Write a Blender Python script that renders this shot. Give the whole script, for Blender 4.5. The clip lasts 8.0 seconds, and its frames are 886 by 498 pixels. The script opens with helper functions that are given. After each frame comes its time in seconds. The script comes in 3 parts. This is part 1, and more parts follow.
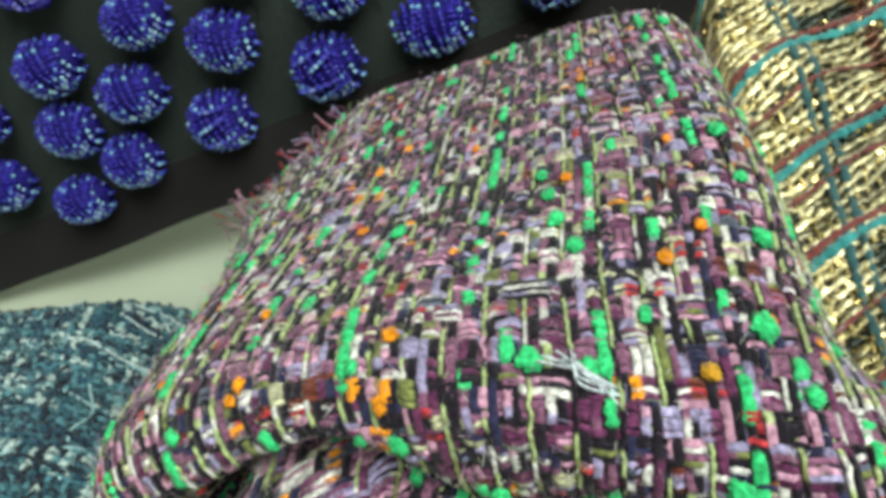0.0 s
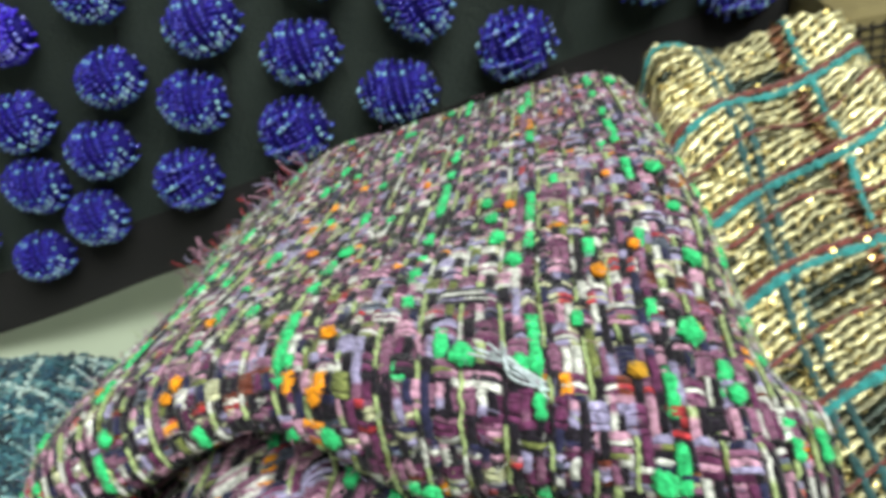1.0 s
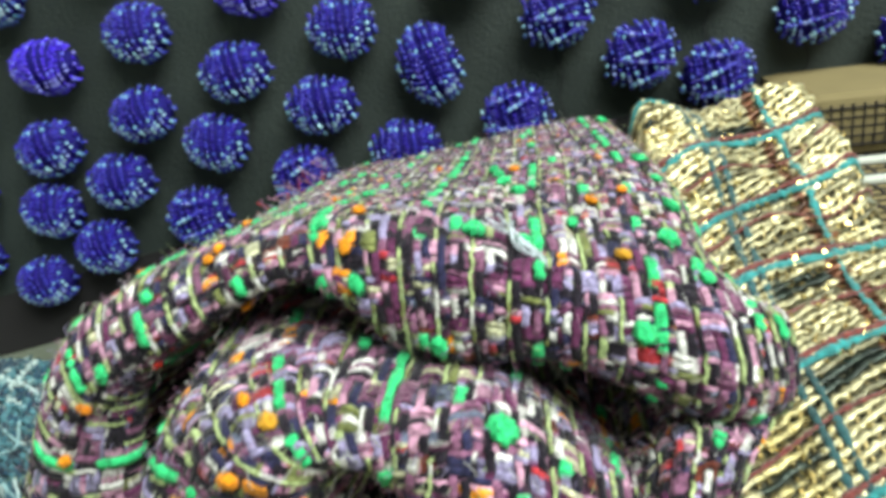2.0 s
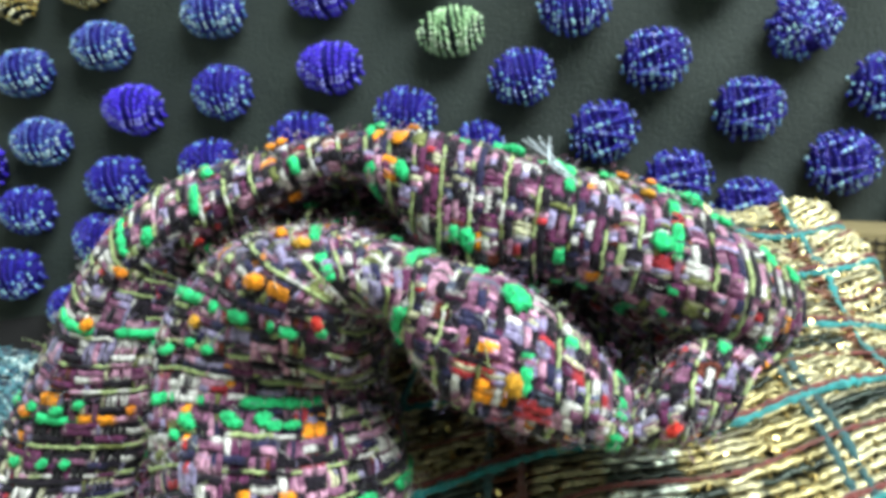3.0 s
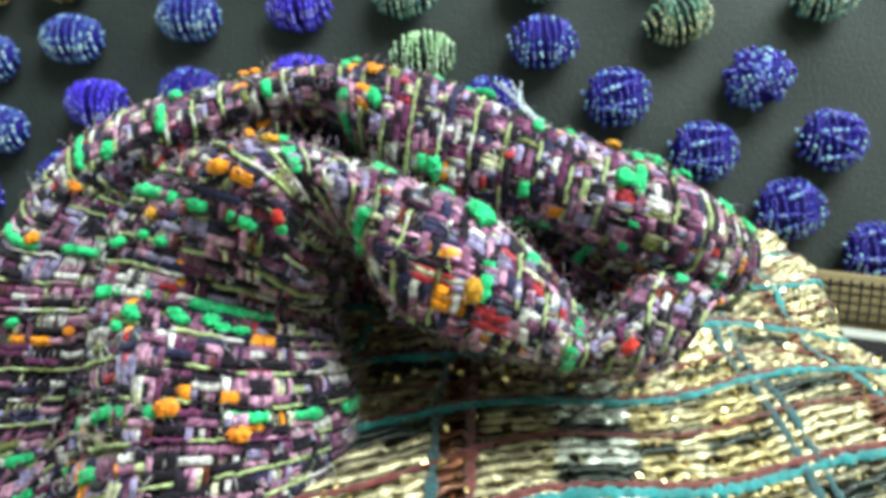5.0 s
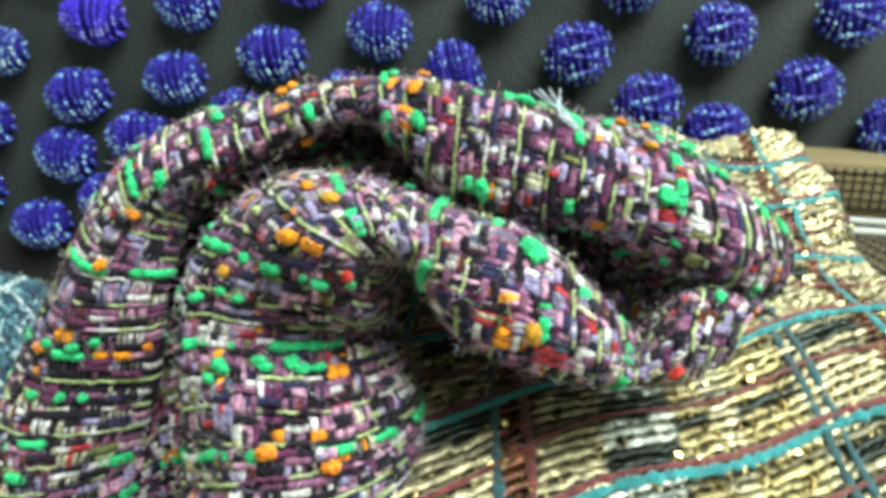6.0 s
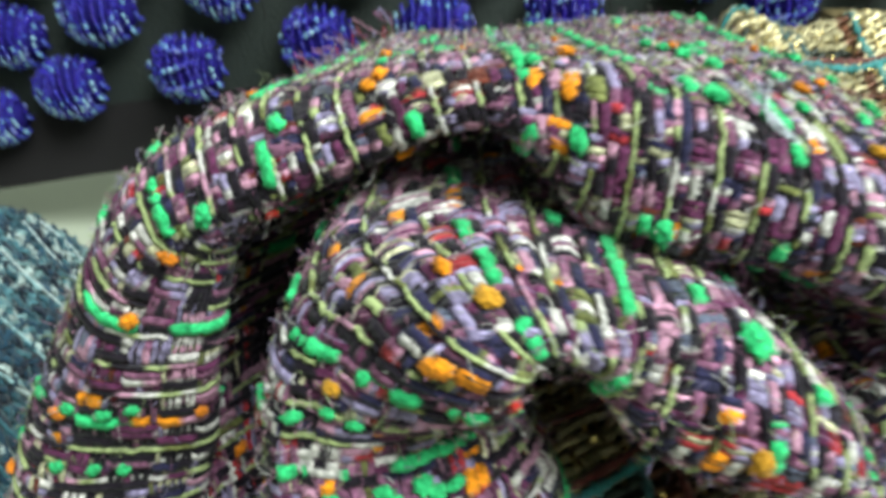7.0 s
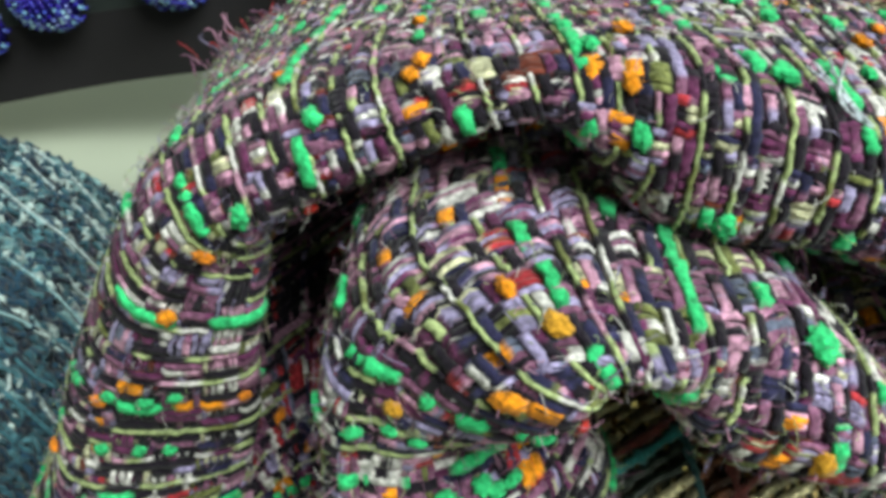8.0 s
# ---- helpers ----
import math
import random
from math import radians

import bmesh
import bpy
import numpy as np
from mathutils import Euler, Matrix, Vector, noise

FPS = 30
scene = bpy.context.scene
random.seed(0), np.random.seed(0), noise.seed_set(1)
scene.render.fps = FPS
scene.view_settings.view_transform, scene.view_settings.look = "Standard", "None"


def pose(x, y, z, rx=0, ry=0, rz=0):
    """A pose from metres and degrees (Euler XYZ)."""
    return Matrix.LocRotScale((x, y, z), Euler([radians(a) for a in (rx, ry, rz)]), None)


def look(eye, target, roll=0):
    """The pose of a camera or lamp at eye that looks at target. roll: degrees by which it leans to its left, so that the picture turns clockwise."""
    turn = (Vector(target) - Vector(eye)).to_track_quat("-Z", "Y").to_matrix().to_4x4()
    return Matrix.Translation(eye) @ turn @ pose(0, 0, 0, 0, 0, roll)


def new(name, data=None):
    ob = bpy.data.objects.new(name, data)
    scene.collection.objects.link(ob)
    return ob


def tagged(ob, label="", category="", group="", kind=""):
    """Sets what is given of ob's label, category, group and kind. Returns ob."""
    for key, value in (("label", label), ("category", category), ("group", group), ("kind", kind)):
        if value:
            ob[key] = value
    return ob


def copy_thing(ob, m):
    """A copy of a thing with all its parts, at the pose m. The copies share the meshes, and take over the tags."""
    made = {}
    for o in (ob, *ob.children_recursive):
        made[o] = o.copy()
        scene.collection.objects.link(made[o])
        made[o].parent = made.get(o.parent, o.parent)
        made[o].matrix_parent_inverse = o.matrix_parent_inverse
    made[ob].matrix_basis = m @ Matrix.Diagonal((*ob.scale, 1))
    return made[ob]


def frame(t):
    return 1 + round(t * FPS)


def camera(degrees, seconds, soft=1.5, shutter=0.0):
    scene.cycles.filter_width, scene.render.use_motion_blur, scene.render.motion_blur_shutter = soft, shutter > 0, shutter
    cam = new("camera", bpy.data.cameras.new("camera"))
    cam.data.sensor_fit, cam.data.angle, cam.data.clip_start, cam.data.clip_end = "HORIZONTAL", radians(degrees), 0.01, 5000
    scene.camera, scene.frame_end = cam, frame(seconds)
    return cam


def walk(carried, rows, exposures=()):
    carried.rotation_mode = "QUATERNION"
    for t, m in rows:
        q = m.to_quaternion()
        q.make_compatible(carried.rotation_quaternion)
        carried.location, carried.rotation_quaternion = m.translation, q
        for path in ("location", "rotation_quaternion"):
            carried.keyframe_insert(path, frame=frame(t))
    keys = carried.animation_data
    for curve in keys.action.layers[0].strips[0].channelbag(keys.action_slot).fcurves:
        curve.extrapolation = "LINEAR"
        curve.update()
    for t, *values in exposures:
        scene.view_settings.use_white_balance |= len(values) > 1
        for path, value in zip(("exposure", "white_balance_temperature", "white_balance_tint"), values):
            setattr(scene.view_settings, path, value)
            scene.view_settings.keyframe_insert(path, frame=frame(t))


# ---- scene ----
cam = camera(60.1, 8.0, soft=4.4, shutter=0.5)
PATH = [
    (0, (-0.0000, -0.0000, 0.1782), (-0.0414, 0.1511, 0.0539), -18.67),
    (0.5, (0.0014, -0.0027, 0.1745), (-0.0406, 0.1524, 0.0555), -18.67),
    (1, (0.0030, -0.0100, 0.1699), (-0.0275, 0.1565, 0.0632), -14.46),
    (1.2, (0.0008, -0.0162, 0.1642), (-0.0217, 0.1569, 0.0666), -11.66),
    (2.3, (-0.0076, -0.0488, 0.1379), (-0.0285, 0.1379, 0.0694), -5.45),
    (2.5, (-0.0097, -0.0525, 0.1285), (-0.0285, 0.1366, 0.0662), -2.84),
    (2.7, (-0.0092, -0.0564, 0.1167), (-0.0270, 0.1369, 0.0685), 0.29),
    (2.9, (-0.0066, -0.0606, 0.1119), (-0.0310, 0.1354, 0.0805), 1.50),
    (3, (-0.0065, -0.0610, 0.1073), (-0.0316, 0.1358, 0.0821), 2.01),
    (3.5, (-0.0061, -0.0589, 0.0888), (-0.0382, 0.1384, 0.0838), 5.17),
    (4, (-0.0007, -0.0580, 0.0798), (-0.0288, 0.1398, 0.0907), 6.56),
    (4.2, (-0.0001, -0.0583, 0.0779), (-0.0279, 0.1393, 0.0917), 6.82),
    (5.3, (-0.0079, -0.0631, 0.0922), (-0.0184, 0.1351, 0.0675), 6.48),
    (5.4, (-0.0076, -0.0630, 0.0949), (-0.0211, 0.1340, 0.0636), 5.58),
    (5.5, (-0.0100, -0.0645, 0.0982), (-0.0225, 0.1325, 0.0657), 5.14),
    (5.6, (-0.0105, -0.0652, 0.1018), (-0.0243, 0.1321, 0.0723), 4.98),
    (6, (-0.0167, -0.0657, 0.1147), (-0.0267, 0.1278, 0.0652), 3.25),
    (6.3, (-0.0210, -0.0586, 0.1231), (-0.0272, 0.1317, 0.0620), 2.27),
    (6.5, (-0.0263, -0.0526, 0.1310), (-0.0344, 0.1331, 0.0572), 0.69),
    (7, (-0.0435, -0.0249, 0.1328), (-0.0402, 0.1512, 0.0379), 3.01),
    (7.2, (-0.0495, -0.0167, 0.1339), (-0.0401, 0.1518, 0.0266), 3.11),
    (7.5, (-0.0515, -0.0144, 0.1400), (-0.0453, 0.1515, 0.0284), 2.66),
    (7.6, (-0.0520, -0.0132, 0.1421), (-0.0465, 0.1467, 0.0220), 2.19),
    (8, (-0.0510, -0.0138, 0.1427), (-0.0434, 0.1437, 0.0196), 2.23),
]
walk(cam, [(t, look(eye, target, roll)) for t, eye, target, roll in PATH], exposures=[(0, -0.47, 6900, 4), (0.5, -0.47, 6850, 5), (1.2, -0.28, 6850, 5), (3.5, 0.25, 6250, 8), (5.5, 0.27, 6350, 7), (7.0, -0.12, 6600, 7), (8.0, -0.36, 6650, 7)])

# ---- light: one ceiling panel and the pale room that it fills ----
world = bpy.data.worlds.new("room_air")
scene.world = world
world.use_nodes = True
world.node_tree.nodes["Background"].inputs[0].default_value = (0.85, 0.95, 0.9, 1)
world.node_tree.nodes["Background"].inputs[1].default_value = 0.25
lamp_data = bpy.data.lights.new("ceiling_lamp", "AREA")
lamp_data.shape, lamp_data.size, lamp_data.size_y = "RECTANGLE", 1.2, 0.9
lamp_data.energy, lamp_data.color = 68, (0.90, 1.0, 0.95)
lamp = new("ceiling_lamp", lamp_data)
lamp.matrix_world = look((0.58, -0.42, 1.36), (-0.02, 0.1, 0.06))


# ---- materials ----
def nodes_of(name):
    m = bpy.data.materials.new(name)
    m.use_nodes = True
    return m, m.node_tree.nodes, m.node_tree.links, m.node_tree.nodes["Principled BSDF"]


def yarn_material(name, rough=0.85, metal=0.0, sheen=0.3, fibre=900.0, bump=0.5, gain=1.0, spec=0.3):
    """Yarn whose dye is stored in the mesh; fibre grain and fluff on top."""
    m, n, l, b = nodes_of(name)
    a = n.new("ShaderNodeAttribute")
    a.attribute_name = "dye"
    co = n.new("ShaderNodeTexCoord")
    t = n.new("ShaderNodeTexNoise")
    t.inputs["Scale"].default_value, t.inputs["Detail"].default_value = fibre, 4
    l.new(co.outputs["Object"], t.inputs["Vector"])
    big = n.new("ShaderNodeTexNoise")
    big.inputs["Scale"].default_value = 120
    l.new(co.outputs["Object"], big.inputs["Vector"])
    r = n.new("ShaderNodeMapRange")
    r.inputs["From Min"].default_value, r.inputs["From Max"].default_value = 0.3, 0.7
    r.inputs["To Min"].default_value, r.inputs["To Max"].default_value = 0.48 * gain, 1.5 * gain
    l.new(t.outputs["Fac"], r.inputs["Value"])
    r2 = n.new("ShaderNodeMapRange")
    r2.inputs["From Min"].default_value, r2.inputs["From Max"].default_value = 0.3, 0.7
    r2.inputs["To Min"].default_value, r2.inputs["To Max"].default_value = 0.85, 1.15
    l.new(big.outputs["Fac"], r2.inputs["Value"])
    mu = n.new("ShaderNodeMath")
    mu.operation = "MULTIPLY"
    l.new(r.outputs[0], mu.inputs[0])
    l.new(r2.outputs[0], mu.inputs[1])
    mix = n.new("ShaderNodeVectorMath")
    mix.operation = "SCALE"
    l.new(a.outputs["Color"], mix.inputs[0])
    l.new(mu.outputs[0], mix.inputs["Scale"])
    l.new(mix.outputs[0], b.inputs["Base Color"])
    b.inputs["Roughness"].default_value, b.inputs["Metallic"].default_value = rough, metal
    b.inputs["Sheen Weight"].default_value, b.inputs["Sheen Roughness"].default_value = sheen, 0.5
    b.inputs["Specular IOR Level"].default_value = spec
    bp = n.new("ShaderNodeBump")
    bp.inputs["Strength"].default_value, bp.inputs["Distance"].default_value = bump, 0.0004
    l.new(t.outputs["Fac"], bp.inputs["Height"])
    l.new(bp.outputs[0], b.inputs["Normal"])
    return m


def plain_material(name, colour, rough=0.6, metal=0.0, scale=60.0, vary=0.15, bump=0.15, spec=0.4, detail_scale=900.0):
    m, n, l, b = nodes_of(name)
    co = n.new("ShaderNodeTexCoord")
    t = n.new("ShaderNodeTexNoise")
    t.inputs["Scale"].default_value, t.inputs["Detail"].default_value = scale, 6
    l.new(co.outputs["Object"], t.inputs["Vector"])
    f = n.new("ShaderNodeTexNoise")
    f.inputs["Scale"].default_value = detail_scale
    l.new(co.outputs["Object"], f.inputs["Vector"])
    ramp = n.new("ShaderNodeMix")
    ramp.data_type = "RGBA"
    ramp.inputs[6].default_value = (*[c * (1 - vary) for c in colour], 1)
    ramp.inputs[7].default_value = (*[min(1, c * (1 + vary)) for c in colour], 1)
    l.new(t.outputs["Fac"], ramp.inputs[0])
    l.new(ramp.outputs[2], b.inputs["Base Color"])
    b.inputs["Roughness"].default_value, b.inputs["Metallic"].default_value = rough, metal
    b.inputs["Specular IOR Level"].default_value = spec
    bp = n.new("ShaderNodeBump")
    bp.inputs["Strength"].default_value, bp.inputs["Distance"].default_value = bump, 0.0005
    l.new(f.outputs["Fac"], bp.inputs["Height"])
    l.new(bp.outputs[0], b.inputs["Normal"])
    return m


TWEED = yarn_material("tweed_yarn", 0.92, 0.0, 0.12, gain=0.80, spec=0.08, fibre=1300, bump=0.8)
TEAL_TWEED = yarn_material("teal_tweed_yarn", 0.9, 0.0, 0.1, gain=0.72)
LUREX = yarn_material("lurex_yarn", 0.32, 0.5, 0.0, fibre=1500, bump=0.8, spec=0.6)
CORD = yarn_material("chenille_cord", 0.8, 0.0, 0.3, fibre=2500, bump=0.9)
MESH_YARN = yarn_material("mesh_yarn", 0.6, 0.1, 0.1)
LINING = plain_material("dark_lining", (0.012, 0.009, 0.012), 0.9)
TAN = plain_material("tan_lining", (0.16, 0.12, 0.055), 0.8)
DARK_GROUND = plain_material("dark_olive_ground", (0.035, 0.032, 0.018), 0.8)
LAMINATE = plain_material("beige_laminate", (0.33, 0.35, 0.29), 0.55, scale=9, vary=0.06, bump=0.05)
PAINT = plain_material("wall_paint", (0.62, 0.64, 0.58), 0.8, scale=3, vary=0.05)
WOOD = plain_material("table_leg_wood", (0.22, 0.16, 0.10), 0.6)
BAND = plain_material("pale_band", (0.45, 0.45, 0.42), 0.7)
SEQUIN = plain_material("gold_sequin", (0.75, 0.55, 0.22), 0.18, 0.9, spec=0.7)


# ---- mesh helpers ----
def raw_mesh(name, verts, quads, dye=None, smooth=True):
    """A mesh from arrays: verts (n, 3), quads (m, 4), dye (n, 3)."""
    me = bpy.data.meshes.new(name)
    verts, quads = np.ascontiguousarray(verts, np.float32), np.ascontiguousarray(quads, np.int32)
    me.vertices.add(len(verts))
    me.vertices.foreach_set("co", verts.ravel())
    me.loops.add(quads.size)
    me.loops.foreach_set("vertex_index", quads.ravel())
    me.polygons.add(len(quads))
    me.polygons.foreach_set("loop_start", np.arange(0, quads.size, quads.shape[1], dtype=np.int32))
    me.update(calc_edges=True)
    me.polygons.foreach_set("use_smooth", np.full(len(quads), smooth))
    if dye is not None:
        at = me.attributes.new("dye", "FLOAT_COLOR", "POINT")
        rgba = np.ones((len(verts), 4), np.float32)
        rgba[:, :3] = dye
        at.data.foreach_set("color", rgba.ravel())
    me.validate()
    return me


def mesh_part(name, me, material, parent=None, label="", kind=""):
    ob = new(name, me)
    me.materials.append(material)
    ob.parent = parent
    return tagged(ob, label, kind=kind)


def thing(name, label, category, at=(0, 0, 0), group="", kind=""):
    ob = new(name)
    ob.location = at
    ob.empty_display_size = 0.02
    return tagged(ob, label, category, group, kind)


def part(name, bm, material, parent=None, label=""):
    me = bpy.data.meshes.new(name)
    bm.to_mesh(me)
    bm.free()
    return mesh_part(name, me, material, parent, label)


def slab(lo, hi, bevel=0.0):
    bm = bmesh.new()
    bmesh.ops.create_cube(bm, size=1)
    for v in bm.verts:
        v.co = Vector([lo[k] + (v.co[k] + 0.5) * (hi[k] - lo[k]) for k in range(3)])
    if bevel:
        bmesh.ops.bevel(bm, geom=bm.edges[:], offset=bevel, segments=2, affect="EDGES", profile=0.7)
    return bm


def smoothstep(a, b, x):
    s = np.clip((x - a) / (b - a), 0, 1)
    return s * s * (3 - 2 * s)


def catmull(points, t):
    """Curve through points (n, ...) at parameters t in 0..n-1."""
    p = np.concatenate([2 * points[:1] - points[1:2], points, 2 * points[-1:] - points[-2:-1]])
    i = np.clip(np.floor(t).astype(int), 0, len(points) - 2)
    f = (t - i).reshape(-1, *([1] * (points.ndim - 1)))
    a, b, c, d = p[i], p[i + 1], p[i + 2], p[i + 3]
    return 0.5 * (2 * b + (c - a) * f + (2 * a - 5 * b + 4 * c - d) * f**2 + (3 * b - a - 3 * c + d) * f**3)


def even(grid, axis):
    """Resample a (v, u, 3) grid so that its mean arc length is even along an axis."""
    g = np.moveaxis(grid, axis, 0)
    step = np.linalg.norm(np.diff(g, axis=0), axis=2).mean(1)
    s = np.r_[0, np.cumsum(step)]
    want = np.linspace(0, s[-1], len(s))
    k = np.interp(want, s, np.arange(len(s)))
    i = np.clip(np.floor(k).astype(int), 0, len(s) - 2)
    f = (k - i)[:, None, None]
    return np.moveaxis(g[i] * (1 - f) + g[i + 1] * f, 0, axis), s[-1]


def loft(curves, n=160):
    """A sheet through guide curves in millimetres; gives the grid in metres and its mean height and width."""
    c = np.array(curves, float) / 1000
    g = catmull(c, np.linspace(0, len(c) - 1, n))
    g = np.moveaxis(catmull(np.moveaxis(g, 1, 0), np.linspace(0, c.shape[1] - 1, n)), 0, 1)
    g, _ = even(g, 0)
    g, wide = even(g, 1)
    g, high = even(g, 0)
    return g, high, wide


def normals_of(g):
    du, dv = np.gradient(g, axis=1), np.gradient(g, axis=0)
    nrm = np.cross(du, dv)
    return nrm / np.maximum(np.linalg.norm(nrm, axis=2, keepdims=True), 1e-12)


def sample(g, v, u):
    """Bilinear look-up of grid g at v, u in 0..1 (arrays of one shape)."""
    a, b = v * (g.shape[0] - 1), u * (g.shape[1] - 1)
    i, j = np.clip(a.astype(int), 0, g.shape[0] - 2), np.clip(b.astype(int), 0, g.shape[1] - 2)
    fa, fb = (a - i)[..., None], (b - j)[..., None]
    return (g[i, j] * (1 - fa) + g[i + 1, j] * fa) * (1 - fb) + (g[i, j + 1] * (1 - fa) + g[i + 1, j + 1] * fa) * fb


def tubes(centre, normal, flat, thick, sides=4):
    """Yarns as tubes: centre and normal (threads, k, 3); flat and thick half-widths (threads, k). Gives verts, quads."""
    tang = np.gradient(centre, axis=1)
    tang /= np.maximum(np.linalg.norm(tang, axis=2, keepdims=True), 1e-12)
    side = np.cross(tang, normal)
    side /= np.maximum(np.linalg.norm(side, axis=2, keepdims=True), 1e-12)
    ang = np.arange(sides) * 2 * np.pi / sides + np.pi / 4
    ring = centre[:, :, None] + side[:, :, None] * (flat[:, :, None] * np.cos(ang))[..., None] * 1.25 + normal[:, :, None] * (thick[:, :, None] * np.sin(ang))[..., None] * 1.25
    nt, nk = centre.shape[:2]
    base = (np.arange(nt)[:, None, None] * nk + np.arange(nk - 1)[None, :, None]) * sides
    s, s2 = np.arange(sides), (np.arange(sides) + 1) % sides
    quads = np.stack([base + s, base + s2, base + sides + s2, base + sides + s], -1).reshape(-1, 4)
    return ring.reshape(-1, 3), quads


def sheet_mesh(name, g, offset):
    """The ground of a cloth, a closed thin sheet."""
    n = normals_of(g)
    top, low = g + n * offset, g + n * (offset - 0.0006)
    h, w = g.shape[:2]
    idx = np.arange(h * w).reshape(h, w)
    q = np.stack([idx[:-1, :-1], idx[:-1, 1:], idx[1:, 1:], idx[1:, :-1]], -1).reshape(-1, 4)
    rim = np.r_[idx[0], idx[1:, -1], idx[-1, -2::-1], idx[-2:0:-1, 0]]
    nxt = np.roll(rim, -1)
    edge = np.stack([rim, nxt, nxt + h * w, rim + h * w], -1)
    return raw_mesh(name, np.r_[top.reshape(-1, 3), low.reshape(-1, 3)], np.r_[q, q[:, ::-1] + h * w, edge])


PALETTE = {
    "black": (0.014, 0.010, 0.017), "navy": (0.024, 0.022, 0.062), "plum": (0.115, 0.027, 0.080), "mauve": (0.215, 0.085, 0.158),
    "pink": (0.50, 0.25, 0.37), "lavender": (0.30, 0.25, 0.43), "white": (0.60, 0.56, 0.56), "lime": (0.36, 0.42, 0.20),
    "green": (0.04, 0.52, 0.19), "orange": (0.80, 0.27, 0.015), "red": (0.36, 0.03, 0.04), "brown": (0.13, 0.03, 0.02),
    "cream": (0.50, 0.47, 0.32), "olive": (0.16, 0.17, 0.06), "slate": (0.10, 0.11, 0.17),
}


def dyes(names):
    return np.array([PALETTE[n] for n in names])


def runs(rng, threads, length, colours, weights, shortest, longest):
    """Space-dyed yarn: per thread, stretches of one colour after another. Gives (threads, length) colour numbers."""
    out = np.zeros((threads, length), int)
    weights = np.array(weights, float) / sum(weights)
    for a in range(threads):
        k = -rng.integers(0, longest)
        while k < length:
            step = rng.integers(shortest, longest + 1)
            out[a, max(k, 0) : max(k + step, 0)] = rng.choice(len(colours), p=weights)
            k += step
    return out


def tweed_weave(owner, g, high, wide, seed, pitch_u=0.00122, pitch_v=0.00072, calm=0.0, label=""):
    """Loose fancy tweed over sheet g: lime and black warps, bright green slub ends, bands of fine mauve weft."""
    rng = np.random.default_rng(seed)
    nu, nv = int(wide / pitch_u), int(high / pitch_v)
    nrm = normals_of(g)
    i, j = np.arange(nu), np.arange(nv)
    kind = np.array([0, 1, 2, 1])[i % 4]
    green = (i % 13 == 5)
    kind[green] = 3
    block = 5
    band = j // block
    over = ((i[:, None] // 2 + band[None]) % 2 == 0)
    over ^= np.repeat(rng.random((nu, nv // block + 1)) < 0.10, block, axis=1)[:, :nv]
    over &= ~((kind == 0)[:, None] & np.repeat(rng.random((nu, nv // block + 1)) < 0.5, block, axis=1)[:, :nv])
    over &= ~((kind == 3)[:, None] & (rng.random(over.shape) < 0.5))
    lift = 0.00042
    jit_u = rng.normal(0, 0.14, (nu, 1)) + rng.normal(0, 0.09, (nu, nv))
    jit_v = rng.normal(0, 0.14, (nv, 1)) + rng.normal(0, 0.16, (nv, nu))
    # weft yarns run along u
    ku = np.linspace(0, nu - 1, 2 * nu - 1)
    h = np.where(over.T, lift, -lift)
    hw = np.stack([np.interp(ku, i, row) for row in h])
    jv = np.stack([np.interp(ku, i, row) for row in jit_v])
    v = np.clip((j[:, None] + 0.5 + jv) / nv, 0, 1)
    u = np.broadcast_to((ku[None] + 0.5) / nu, v.shape)
    n = sample(nrm, v, u)
    colours = ["mauve", "plum", "black", "pink", "lavender", "white", "red", "orange", "navy", "brown", "cream", "slate", "olive"]
    weights = [0.185, 0.14, 0.16, 0.11, 0.12, 0.095, 0.030, 0.016, 0.05, 0.03, 0.065, 0.03, 0.03]
    own = runs(rng, nv // block + 1, len(ku), colours, weights, 4, 10)[band]
    alone = runs(rng, nv, len(ku), colours, weights, 3, 14)
    own = np.where(rng.random((nv, 1)) < 0.38, alone, own)
    col = dyes(colours)[own] * rng.uniform(0.6, 1.4, (nv, len(ku), 1)) * rng.uniform(0.7, 1.3, (nv, 1, 1))
    fat = 0.00041 * (1 + 0.25 * rng.normal(0, 1, (nv, 1))) * np.where(own == 7, 1.5, 1.0)
    verts, quads = tubes(sample(g, v, u) + n * hw[..., None], n, np.broadcast_to(np.clip(fat, 0.00025, 0.0009), v.shape), np.full(v.shape, 0.00033))
    mesh_part("weft_yarn", raw_mesh("weft_yarn", verts, quads, np.repeat(col.reshape(-1, 3), 4, 0)), TWEED, owner, label, "stuff")
    # warp yarns run along v
    kv = np.arange(nv)
    h = np.where(over, -lift, lift)
    hw = np.stack([np.interp(kv, j, row) for row in h])
    ju = np.stack([np.interp(kv, j, row) for row in jit_u])
    u = np.clip((i[:, None] + 0.5 + ju) / nu, 0, 1)
    v = np.broadcast_to((kv[None] + 0.5) / nv, u.shape)
    n = sample(nrm, v, u)
    colours = ["lime", "black", "mauve", "green", "pink", "white", "orange", "plum", "lavender", "red", "navy", "olive"]
    num = np.zeros(u.shape, int)
    num[kind == 1] = runs(rng, (kind == 1).sum(), u.shape[1], colours, [0, 0.72, 0.05, 0.0, 0.02, 0.04, 0.005, 0.10, 0.04, 0.005, 0.15, 0.02], 4, 12)
    num[kind == 2] = runs(rng, (kind == 2).sum(), u.shape[1], colours, [0.05, 0.16, 0.22, 0.03, 0.15, 0.14, 0.018, 0.08, 0.10, 0.012, 0.02, 0.02], 3, 8)
